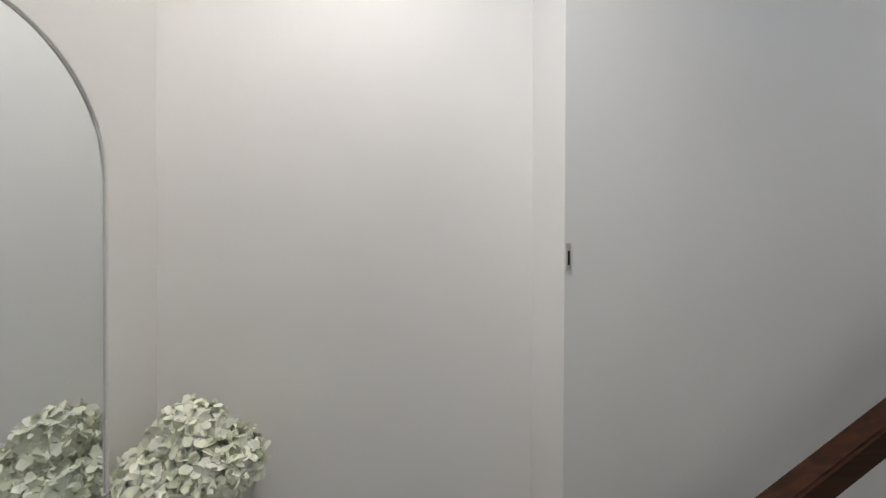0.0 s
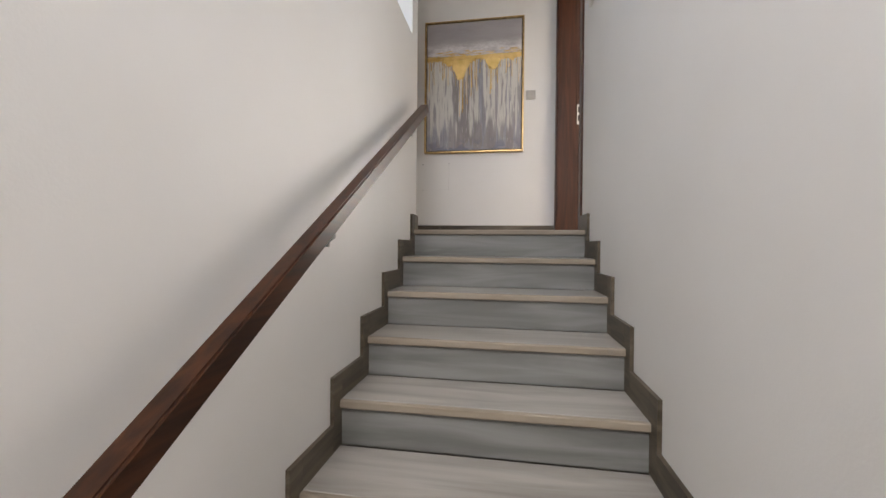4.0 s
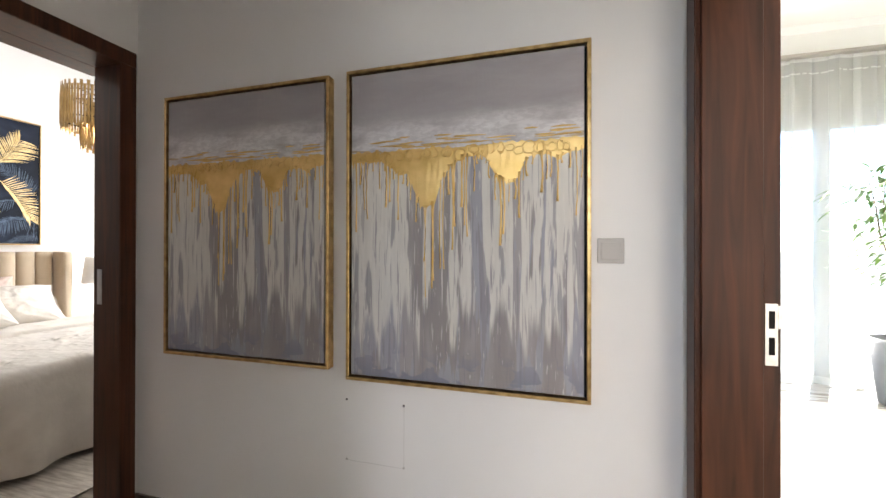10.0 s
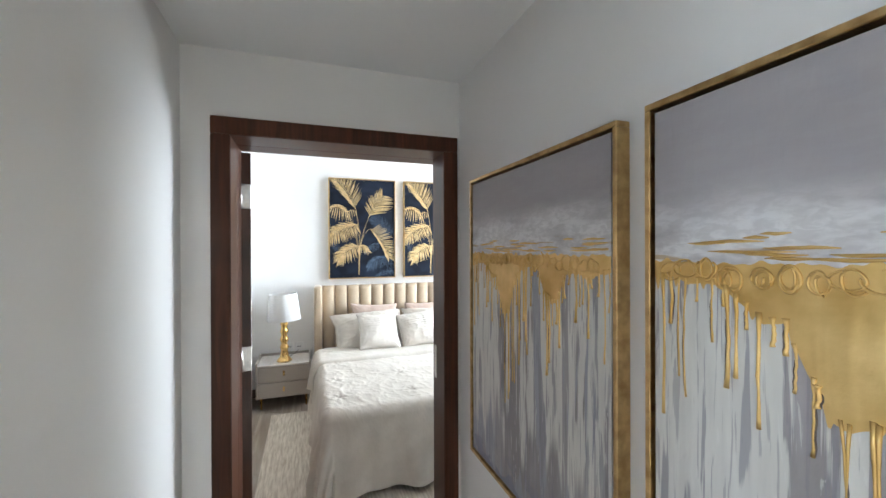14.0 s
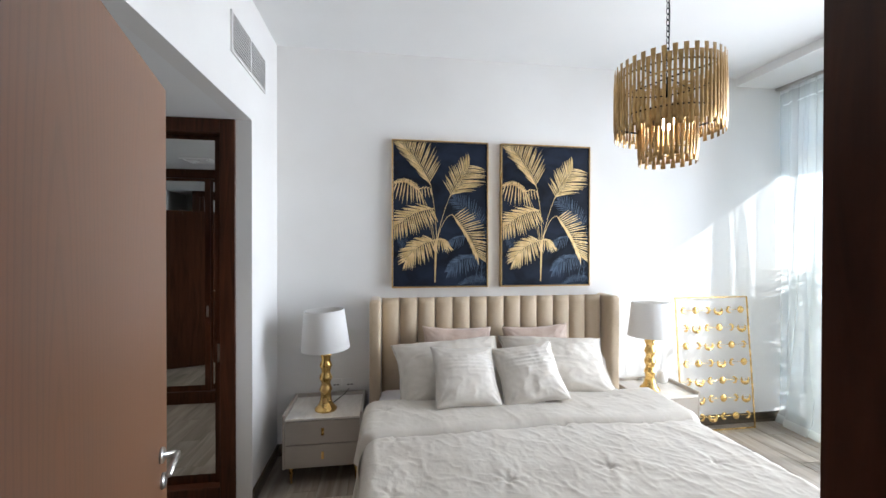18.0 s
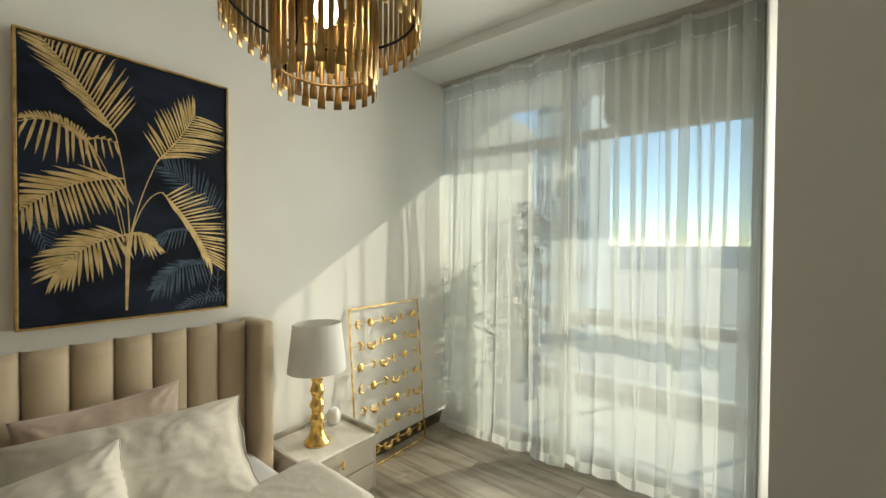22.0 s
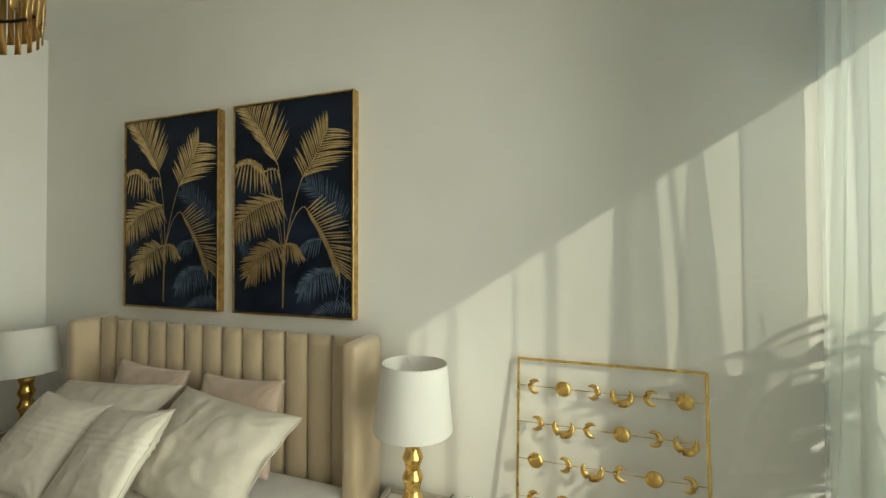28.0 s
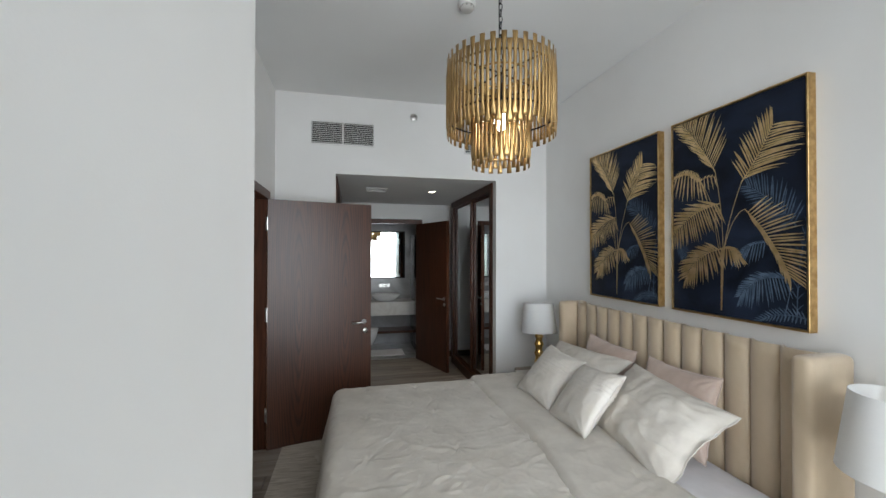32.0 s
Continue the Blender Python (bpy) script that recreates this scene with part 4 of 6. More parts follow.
# ---- night tables and lamps ----
def nightstand(at, label):
    ns = thing("nightstand", label, "nightstand", at, 0, "pair of nightstands")
    d, w, z0, z1 = .45, .555, .125, .462
    part("body", soft_box(.016, d - .018, -w / 2 + .004, w / 2 - .004, z0, z1, .004, 2), LACQUER, ns)
    part("side_panel", soft_box(.016, d, -w / 2, -w / 2 + .018, z0 - .002, z1 + .045, .004, 2), LACQUER, ns)
    part("side_panel", soft_box(.016, d, w / 2 - .018, w / 2, z0 - .002, z1 + .045, .004, 2), LACQUER, ns)
    part("back_lip", soft_box(.016, .034, -w / 2 + .018, w / 2 - .018, z1, z1 + .045, .003, 2), LACQUER, ns)
    part("top", soft_box(.035, d + .004, -w / 2 + .0185, w / 2 - .0185, z1, z1 + .018, .005, 3), MARBLE_TOP, ns, "cream stone top")
    for a, b in ((z0 + .004, z0 + .163), (z0 + .170, z1 - .004)):
        dr = part("drawer", soft_box(d - .0175, d, -w / 2 + .0195, w / 2 - .0195, a, b, .003, 2), LACQUER, ns)
        zc = (a + b) / 2 + .01
        part("pull", soft_box(d + .012, d + .022, -.009, .009, zc - .026, zc + .026, .004, 3), GOLD, dr, "small gold pull", True)
        part("pull_stem", tube([(d, 0, zc), (d + .013, 0, zc)], .005, 8), GOLD, dr, smooth=True)
    for x in (.06, d - .05):
        for y in (-w / 2 + .05, w / 2 - .05):
            part("leg", move(lathe([(.008, 0), (.013, z0)], 14), Matrix.Translation((x, y, 0))), GOLD, ns, "slim gold leg", True)
    return ns


nightstand((XW, .345, 0), "taupe lacquered two-drawer nightstand with gold pulls")
nightstand((XW, 3.068, 0), "taupe lacquered two-drawer nightstand with gold pulls")

LAMP_PROFILE = [(.078, 0), (.080, .006), (.076, .016), (.060, .030), (.047, .055), (.040, .085), (.036, .115), (.040, .135), (.047, .150), (.044, .160), (.034, .185),
                (.033, .200), (.040, .222), (.047, .238), (.043, .250), (.033, .275), (.032, .290), (.039, .312), (.046, .328), (.042, .340), (.032, .365), (.032, .380),
                (.038, .400), (.043, .412), (.036, .424), (.022, .432), (.012, .440), (.012, .475)]


def table_lamp(at, turn, tilt, label):
    lp = thing("table_lamp", label, "table lamp", at, turn, "pair of table lamps")
    part("base", lathe(LAMP_PROFILE, 36), GOLD, lp, "turned brass-gold base", True)
    bm = lathe([(.175, .455), (.176, .458), (.146, .738), (.1455, .741)], 48, False)
    r = lathe([(.1725, .455), (.143, .741)], 48, False)
    bmesh.ops.reverse_faces(r, faces=r.faces)
    me = bpy.data.meshes.new("tmp")
    r.to_mesh(me)
    r.free()
    bm.from_mesh(me)
    bpy.data.meshes.remove(me)
    m = Matrix.Translation((0, 0, .45)) @ Matrix.Rotation(radians(tilt), 4, "X") @ Matrix.Translation((0, 0, -.45))
    sh = part("shade", move(bm, m), SHADE, lp, "white fabric drum shade", True)
    for z, rad in ((.741, .1445), (.455, .174)):
        part("shade_rim", move(tube([(rad * math.cos(a), rad * math.sin(a), z) for a in np.linspace(0, 2 * math.pi, 49)], .0022, 6, cap=False), m), SHADE, sh, smooth=True)
    sp = bmesh.new()
    for k in range(3):
        a = 2.1 * k + .5
        tube([(0, 0, .70), (.143 * math.cos(a), .143 * math.sin(a), .735)], .0018, 5, sp)
    part("spider", move(sp, m), STEEL, sh)
    part("bulb", move(lathe([(.012, .475), (.014, .50), (.028, .54), (.030, .565), (.018, .59), (.003, .597)], 18), m), CERAMIC, lp, smooth=True)
    return lp


ZT = .480
table_lamp((XW + .305, .345, ZT), 0, 2.5, "brass-gold turned table lamp with a tilted white shade")
table_lamp((XW + .265, 3.025, ZT), 70, -2, "brass-gold turned table lamp with a white shade")
for y0, x in ((.43, .03), (3.08, .03)):
    cb = thing("lamp_cord", "thin black lamp cord behind the lamp", "cord", (XW, y0, ZT))
    part("cord", tube([(.21, -.05, .006), (.15, -.02, .010), (.09, .03, .03), (.05, .06, .055), (.030, .06, .05)], .0025, 6), BLACK, cb, smooth=True)
df = thing("diffuser", "small round white ceramic diffuser", "diffuser", (XW + .13, 3.245, ZT))
part("body", lathe([(.030, 0), (.040, .006), (.047, .03), (.048, .055), (.042, .085), (.028, .103), (.012, .108)], 28), CERAMIC, df, smooth=True)
ear = thing("cable_coil", "white charging cable lying on the nightstand", "cable", (XW + .06, 3.09, ZT))
part("cable", tube([(.02 + .035 * math.cos(a) * (1 - a * .02), .03 * math.sin(a), .004 + .0015 * a) for a in np.linspace(0, 14, 60)], .002, 5), PLASTIC, ear, smooth=True)


def socket(x, y, z, label="white double wall socket above the nightstand"):
    s = thing("wall_socket", label, "socket", (x, y, z), 0, "wall sockets")
    part("plate", soft_box(0, .009, -.043, .043, -.043, .043, .003, 2), PLASTIC, s)
    for yy in (-.022, .004):
        part("slot", boxes((.0085, .0095, yy, yy + .018, -.012, -.004)), BLACK, s)
    return s


for y in (.385, .495):
    socket(XW, y, .565)

# ---- bedroom rug ----
rug = thing("rug", "greige woven rug under the bed", "rug", (0, 0, 0))
rb = sheet_grid(lambda u, v: Vector((-3.95 + 2.12 * u, .235 + 2.95 * v, .011 + .003 * noise.noise(Vector((u * 20, v * 20, 0))))), 40, 50)
part("rug_surface", rb, RUG, rug, smooth=True)
part("backing", boxes((-3.945, -1.835, .24, 3.18, .0005, .0085)), RUG, rug)

# ---- palm prints over the bed ----
def frond(bm, base, tip, bend, n, left, right, droop=0.0, wide=.0075, depth=.0012, y0=0.0, seed=0):
    """Leaflets along a bowed rib in the (x, z) plane of a canvas; left and right are (length, angle from the rib)."""
    rnd = random.Random(seed)
    b, t = Vector(base), Vector(tip)
    d = t - b
    mid = (b + t) / 2 + Vector((-d.y, d.x)) * bend
    for i in range(n):
        s = .06 + .94 * i / (n - 1)
        p = b * (1 - s) ** 2 + mid * 2 * s * (1 - s) + t * s * s
        w = ((mid - b) * 2 * (1 - s) + (t - mid) * 2 * s).normalized()
        for sg, (length, spread) in ((1, left), (-1, right)):
            if length <= 0:
                continue
            ln = length * (.55 + .55 * math.sin(math.pi * min(1, .12 + s * .80))) * rnd.uniform(.88, 1.1)
            if isinstance(spread, tuple):      # hanging leaflets: way of the first and of the last
                ang = radians(spread[0] + (spread[1] - spread[0]) * s + rnd.uniform(-4, 4))
                v = Vector((math.cos(ang), math.sin(ang)))
            else:
                ang = radians(spread * (1 - .34 * s) + rnd.uniform(-3, 3)) * sg
                v = Vector((w.x * math.cos(ang) - w.y * math.sin(ang), w.x * math.sin(ang) + w.y * math.cos(ang)))
            side = Vector((-v.y, v.x))
            left_edge, right_edge = [], []
            for k in range(7):
                q = k / 6
                c = p + v * ln * q + Vector((0, -droop * ln * q * q))
                hw = .88 * wide * (.35 + .65 * math.sin(math.pi * min(1, .1 + q * .75))) * (1 - q ** 4)
                left_edge.append(c + side * hw)
                right_edge.append(c - side * hw)
            ring = left_edge[:-1] + [left_edge[-1]] + right_edge[:-1][::-1]
            ring = [Vector((min(max(q.x, .016), .806), min(max(q.y, .016), 1.220))) for q in ring]
            vs = [bm.verts.new((q.x, -depth - y0 - .0001 * (i % 3), q.y)) for q in ring]
            m = len(left_edge) - 1
            for k in range(m - 1):
                bm.faces.new((vs[k], vs[k + 1], vs[2 * m - k - 1], vs[2 * m - k]))
            bm.faces.new((vs[m - 1], vs[m], vs[m + 1]))
    return bm


def stem(bm, pts, w0, w1, y=.0011):
    pts = [Vector(p) for p in pts]
    n = 14
    prev = None
    for i in range(n + 1):
        s = i / n
        p = pts[0] * (1 - s) ** 2 + pts[1] * 2 * s * (1 - s) + pts[2] * s * s
        d = ((pts[1] - pts[0]) * (1 - s) + (pts[2] - pts[1]) * s).normalized()
        q = Vector((-d.y, d.x)) * (w0 + (w1 - w0) * s)
        a, b = bm.verts.new((p.x + q.x, -y, p.y + q.y)), bm.verts.new((p.x - q.x, -y, p.y - q.y))
        if prev:
            bm.faces.new((prev[0], a, b, prev[1]))
        prev = (a, b)
    return bm


def palm_print(at, label):
    """Local x across, z up, the picture faces -y; turned to face the room."""
    w, h, d = .822, 1.236, .050
    pic = thing("framed_print", label, "picture", at, 90, "palm prints over the bed")
    f = .010
    for nm, b in (("frame_rail", (0, w, -d, 0, 0, f)), ("frame_rail", (0, w, -d, 0, h - f, h)), ("frame_stile", (0, f, -d, 0, f, h - f)), ("frame_stile", (w - f, w, -d, 0, f, h - f))):
        part(nm, soft_box(*b, .0012, 1), GOLD_FRAME, pic, "thin gold frame")
    part("canvas", boxes((f + .003, w - f - .003, -d + .008, -.004, f + .003, h - f - .003)), NAVY, pic)
    y = d - .008
    def S(u, v):
        return (u * w, v * h)
    def rib_mid(fr):
        return tuple((Vector(fr[0]) + Vector(fr[1])) / 2 + Vector((-(fr[1][1] - fr[0][1]), fr[1][0] - fr[0][0])) * fr[2])
    for i, fr in enumerate(((S(.93, .41), S(.64, .60), -.10, 20, (.100, (200, 176)), (.130, (62, 112)), .04, .0042), (S(.76, .350), S(.56, .285), -.28, 13, (.105, (262, 236)), (.025, (150, 190)), .04, .0045),
                            (S(.885, .200), S(.585, .115), -.34, 20, (.125, (292, 250)), (.070, (140, 196)), .05, .0052), (S(.99, .050), S(.70, .015), -.22, 15, (.040, (270, 220)), (.045, (110, 176)), .0, .0045),
                            (S(.93, .06), S(.985, .42), .05, 9, (.055, 38), (.05, 40), .0, .0026), (S(.02, .40), S(.11, .29), .1, 9, (.07, 50), (.06, 50), .1, .0030), (S(.86, .05), S(.91, .25), -.04, 3, (.02, 36), (.02, 36), .0, .0020))):
        blue = bmesh.new()
        frond(blue, *fr, seed=10 + i)
        stem(blue, (fr[0], rib_mid(fr), fr[1]), .003, .001, .0016)
        part("blue_palm_leaf", move(blue, Matrix.Translation((0, -y, 0))), PALM_BLUE, pic, "slate blue printed palm leaf")
    for i, fr in enumerate(((S(.395, .697), S(.085, .995), -.06, 26, (.135, (141, 166)), (.215, (58, 84)), .0, .0052), (S(.593, .624), S(.795, .838), -.06, 19, (.180, (121, 92)), (.205, (17, 2)), .16, .0058),
                            (S(.295, .640), S(.015, .690), -.50, 11, (.155, (288, 246)), (.015, (150, 170)), .03, .0066), (S(.285, .650), S(.015, .700), -.42, 22, (.050, (150, 172)), (.040, (70, 130)), .25, .0052),
                            (S(.270, .665), S(.390, .672), .25, 5, (.02, (60, 20)), (.085, (-96, -72)), .02, .0048), (S(.435, .540), S(.03, .405), -.20, 22, (.150, (300, 270)), (.150, (158, 190)), .04, .0068),
                            (S(.44, .325), S(.15, .190), -.24, 17, (.135, (296, 250)), (.125, (148, 204)), .12, .0080), (S(.44, .325), S(.575, .290), .32, 10, (.03, (40, 0)), (.100, (-106, -40)), .10, .0070),
                            (S(.616, .500), S(.89, .215), .10, 24, (.165, (44, -34)), (.105, (-58, -88)), .03, .0056))):
        bm = bmesh.new()
        frond(bm, *fr, y0=.0006, seed=21 + i)
        stem(bm, (fr[0], rib_mid(fr), fr[1]), .0038, .0014, .0022)
        part("gold_palm_leaf", move(bm, Matrix.Translation((0, -y, 0))), PALM_GOLD, pic, "gold printed palm leaf")
    for pts, w0, w1 in (((S(.440, .035), S(.445, .16), S(.450, .33)), .0045, .0110), ((S(.455, .31), S(.455, .5), S(.395, .697)), .0028, .0020), ((S(.46, .32), S(.50, .47), S(.593, .624)), .0028, .0020),
                        ((S(.465, .33), S(.53, .49), S(.616, .500)), .0026, .0018), ((S(.435, .32), S(.40, .53), S(.290, .645)), .0018, .0018), ((S(.425, .32), S(.37, .47), S(.405, .535)), .0018, .0016)):
        part("gold_stem", move(stem(bmesh.new(), pts, w0, w1), Matrix.Translation((0, -y, 0))), PALM_GOLD, pic)
    return pic


first_print = palm_print((XW + .0005, .836, 1.351), "navy print of gold palm leaves in a thin gold frame")
copy_thing(first_print, pose(XW + .0005, 1.770, 1.351, 0, 0, 90))


# ---- drip paintings in the hall ----
def drip_painting(x0, z0, w, h, seed, label):
    pic = thing("painting", label, "painting", (x0, HALL_Y - .0005, z0), 0, "drip paintings in the hall")
    rnd = random.Random(seed)
    f, d = .014, .042
    for nm, b in (("frame_rail", (0, w, -d, 0, 0, f)), ("frame_rail", (0, w, -d, 0, h - f, h)), ("frame_stile", (0, f, -d, 0, f, h - f)), ("frame_stile", (w - f, w, -d, 0, f, h - f))):
        part(nm, soft_box(*b, .002, 1), GOLD_FRAME, pic, "champagne gold floater frame")
    g = f + .009
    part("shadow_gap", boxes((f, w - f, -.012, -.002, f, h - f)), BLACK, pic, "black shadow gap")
    part("canvas", boxes((g, w - g, -d + .006, -.0125, g, h - g)), DRIP, pic, "grey abstract canvas with pale runs")
    y = d - .006
    # gold band: an uneven strip with two sagging masses
    edge_u = (0, .08, .15, .20, .24, .27, .30, .335, .36, .40, .43, .47, .52, .60, .635, .66, .70, .735, .755, .78, .85, .90, .95, 1)
    edge_d = (.012, .02, .022, .05, .075, .070, .135, .200, .212, .185, .095, .05, .022, .018, .055, .105, .12, .125, .100, .035, .03, .05, .03, .02)
    def low(u):
        return float(np.interp(u, edge_u, edge_d)) + .008 * noise.noise(Vector((u * 26, seed * .1, 0))) + .050 * max(0, noise.noise(Vector((u * 62, seed, 3))) - .12)
    zc = h * .716
    bm = bmesh.new()
    n = 260
    for i in range(n):
        ua, ub = i / n, (i + 1) / n
        q = []
        for u in (ua, ub):
            x = g + u * (w - 2 * g)
            top = zc + .020 + .012 * noise.noise(Vector((u * 9, seed, 4))) + .010 * noise.noise(Vector((u * 45, seed, 2)))
            q.append(((x, top), (x, zc - low(u))))
        prev = None
        m = 8
        for k in range(m + 1):
            row = []
            for (top, bot) in q:
                s = k / m
                z = top[1] + (bot[1] - top[1]) * s
                t = .0012 * math.sin(math.pi * min(1, max(0, s))) ** .4 + .0010 * noise.noise(Vector((top[0] * 60, z * 60, seed)))
                row.append(bm.verts.new((top[0], -y - max(.0004, t), z)))
            if prev:
                bm.faces.new((prev[0], prev[1], row[1], row[0]))
            prev = row
    bmesh.ops.remove_doubles(bm, verts=bm.verts, dist=.0001)
    bmesh.ops.recalc_face_normals(bm, faces=bm.faces)
    part("gold_band", bm, GOLD_LEAF, pic, "band of gold leaf", True)
    # loose dashes above the band
    for i in range(30):
        u = rnd.uniform(.03, .92)
        z = zc + rnd.uniform(.028, .070)
        ln = rnd.uniform(.03, .14)
        part("gold_dash", tube([(g + u * (w - 2 * g) + min(k * ln / 4, w - 2 * g - u * (w - 2 * g) - .01), -y - .0003, z + .0007 * math.sin(k * 2 + i)) for k in range(5)], [.0008, .0028, .0034, .0026, .0008], 6), GOLD_LEAF, pic, smooth=True)
    # drips
    us = [(i + .5) / 54 + rnd.uniform(-.007, .007) for i in range(54)]
    for u in us:
        if rnd.random() < .12:
            continue
        x = g + u * (w - 2 * g)
        start = zc - low(u) + .012
        ln = rnd.choice((.04, .07, .10, .14, .18, .23, .28)) * rnd.uniform(.8, 1.2)
        if abs(u - .38) < .06:
            ln = rnd.uniform(.16, .40)
        end = max(start - ln, .33)
        wob = rnd.uniform(-.006, .006)
        hw = rnd.uniform(.0015, .0040)
        pts = [(x + wob * math.sin(3 * k / 9) + rnd.uniform(-.0010, .0010), -y - .0004, start + (end - start) * k / 9) for k in range(10)]
        widths = [hw * 1.7, hw * 1.2] + [hw * rnd.uniform(.72, 1.08) for _ in range(6)] + [hw * 1.05, hw * 1.35]
        part("gold_drip", tube(pts, widths, 8), GOLD_LEAF, pic, smooth=True)
        # Brown paint lines, also colouring in the shaded side of a raised drip.
        if rnd.random() < .45:
            side = rnd.choice((-1, 1)) * hw * 1.1
            part("paint_run", tube([(px + side, -y, pz) for px, py, pz in pts[3:]], [.0006] + [.0016] * 5 + [.0009], 6), DRIP_EDGE_BROWN, pic, "thin brown paint line colouring in the drip's shaded edge", True)
    # raised scribbled rings
    for i in range(24):
        u = .04 + i * .0395 + rnd.uniform(-.012, .012)
        x, z = g + u * (w - 2 * g), zc + rnd.uniform(-.012, .006)
        rx, rz = rnd.uniform(.010, .021), rnd.uniform(.013, .021)
        turn = rnd.uniform(4.4, 15.0)
        pts = [(x + rx * math.cos(a + i) * (1 + .22 * math.sin(a * .37 + i)) + .0012 * a * math.sin(i), -y - .0018,
                z + rz * math.sin(a + i) * (1 + .22 * math.sin(a * .53 + 2 * i))) for a in np.linspace(0, turn, 52)]
        part("gold_ring", tube(pts, .0021, 6), GOLD_LEAF, pic, smooth=True)
    return pic


drip_painting(-1.187, .815, .889, 1.210, 8, "grey abstract painting with dripping gold in a gold frame")
drip_painting(-.217, .783, .932, 1.246, 8, "grey abstract painting with dripping gold in a gold frame")

# ---- moon-phase wall art leaning at the wall ----
MH, MW = 1.226, .768
moon = thing("moon_phase_frame", "gold wire frame with moon phases leaning on the wall", "wall art")
lean_deg = math.degrees(math.asin(.10 / MH))
moon.matrix_world = Matrix.Translation((XW + .115, 3.452, .004)) @ Matrix.Rotation(radians(90), 4, "Z") @ Matrix.Rotation(radians(-lean_deg), 4, "X")
fb = .011
for nm, b in (("frame_rail", (0, MW, -fb, 0, 0, fb)), ("frame_rail", (0, MW, -fb, 0, MH - fb, MH)), ("frame_stile", (0, fb, -fb, 0, fb, MH - fb)), ("frame_stile", (MW - fb, MW, -fb, 0, fb, MH - fb))):
    part(nm, soft_box(*b, .0015, 1), GOLD, moon)


def disc_mesh(r):
    prof = [(r * math.cos(a), .011 * math.sin(a)) for a in np.linspace(-math.pi / 2, math.pi / 2, 9)]
    prof[0], prof[-1] = (.0015, -.011), (.0015, .011)
    return move(lathe(prof, 24), Matrix.Rotation(radians(90), 4, "X"))


def crescent_mesh(r, turn):
    """A puffed crescent with rounded body and pointed horns."""
    pts, rad = [], []
    for i in range(17):
        s = i / 16
        a = radians(-128 + 256 * s)
        t = math.sin(math.pi * s) ** .8
        pts.append((r * .68 * math.cos(a) * 1.0, 0, r * .74 * math.sin(a)))
        rad.append(.0015 + r * .30 * t)
    bm = tube(pts, rad, 10)
    bmesh.ops.scale(bm, vec=(1, .62, 1), verts=bm.verts)
    return move(bm, Matrix.Rotation(radians(turn), 4, "Y"))


# letters: o full, ( and ) small crescents, u large crescent opening upwards
PHASES = ("(o)u(o", ")u(o)u", "o)u(o)", "(o)u(o", ")u(o)u", ")u(o)u", "o)u(o)")
proto = {}
for row, line in enumerate(PHASES):
    z = MH * (1 - (.102 + row * .1325))
    part("wire", tube([(fb, -.006, z), (MW - fb, -.006, z)], .0018, 6), GOLD, moon)
    for k, c in enumerate(line):
        x = .085 + k * (MW - .17) / 5
        if c not in proto:
            bm = {"o": lambda: disc_mesh(.034), "(": lambda: crescent_mesh(.036, 180), ")": lambda: crescent_mesh(.036, 0), "u": lambda: crescent_mesh(.052, 90)}[c]()
            proto[c] = part({"o": "full_moon", "u": "large_crescent"}.get(c, "crescent"), bm, GOLD, moon, smooth=True)
            proto[c].matrix_basis = pose(x, -.012, z)
        else:
            twin(proto[c], {"o": "full_moon", "u": "large_crescent"}.get(c, "crescent"), moon, pose(x, -.012, z))


# ---- chandelier ----
CX, CY = -3.112, 2.248
cl = thing("chandelier", "two-tier chandelier of antique gold paddle slats, lit", "chandelier", (CX, CY, 2.125))


def paddle(zb, zt):
    """A slim round rod, hammered flat and flared at both ends."""
    bm = bmesh.new()
    n = ((zb, .0124, .0016), (zb + .020, .0118, .0018), (zb + .038, .0096, .0032), (zb + .056, .0076, .0056), (zt - .090, .0076, .0056),
         (zt - .060, .0088, .0032), (zt - .034, .0108, .0020), (zt, .0116, .0016))
    rings = [[bm.verts.new((w * math.cos(k * math.pi / 4), d * math.sin(k * math.pi / 4), z)) for k in range(8)] for z, w, d in n]
    for a, b in zip(rings, rings[1:]):
        for k in range(8):
            bm.faces.new((a[k], a[(k + 1) % 8], b[(k + 1) % 8], b[k]))
    bm.faces.new(rings[0][::-1])
    bm.faces.new(rings[-1])
    return bm


def ring(r, z, t=.004):
    return tube([(r * math.cos(a), r * math.sin(a), z) for a in np.linspace(0, 2 * math.pi, 49)], t, 6, cap=False)


for r, count, tiers in ((.255, 70, ((.176, .522), (.148, .490))), (.136, 36, ((.032, .312), (.006, .284)))):
    pr = [part("slat", paddle(*t), GOLD_DARK, cl, smooth=True) for t in tiers]
    for i in range(count):
        a = 2 * math.pi * i / count
        m = Matrix.Translation((r * math.cos(a), r * math.sin(a), 0)) @ Matrix.Rotation(a - math.pi / 2, 4, "Z")
        if i < 2:
            pr[i].matrix_basis = m
        else:
            twin(pr[i % 2], "slat", cl, m)
for r, z in ((.249, .450), (.249, .240), (.128, .26), (.128, .075), (.128, .450)):
    part("ring", ring(r, z), BLACK if r > .2 else GOLD_DARK, cl, smooth=True)
for k in range(4):
    a = k * math.pi / 2 + .4
    part("arm", tube([(0, 0, .46), (.249 * math.cos(a), .249 * math.sin(a), .450)], .004, 6), BLACK, cl)
    part("hanger", tube([(.128 * math.cos(a), .128 * math.sin(a), .450), (.128 * math.cos(a), .128 * math.sin(a), .075)], .003, 6), BLACK, cl)
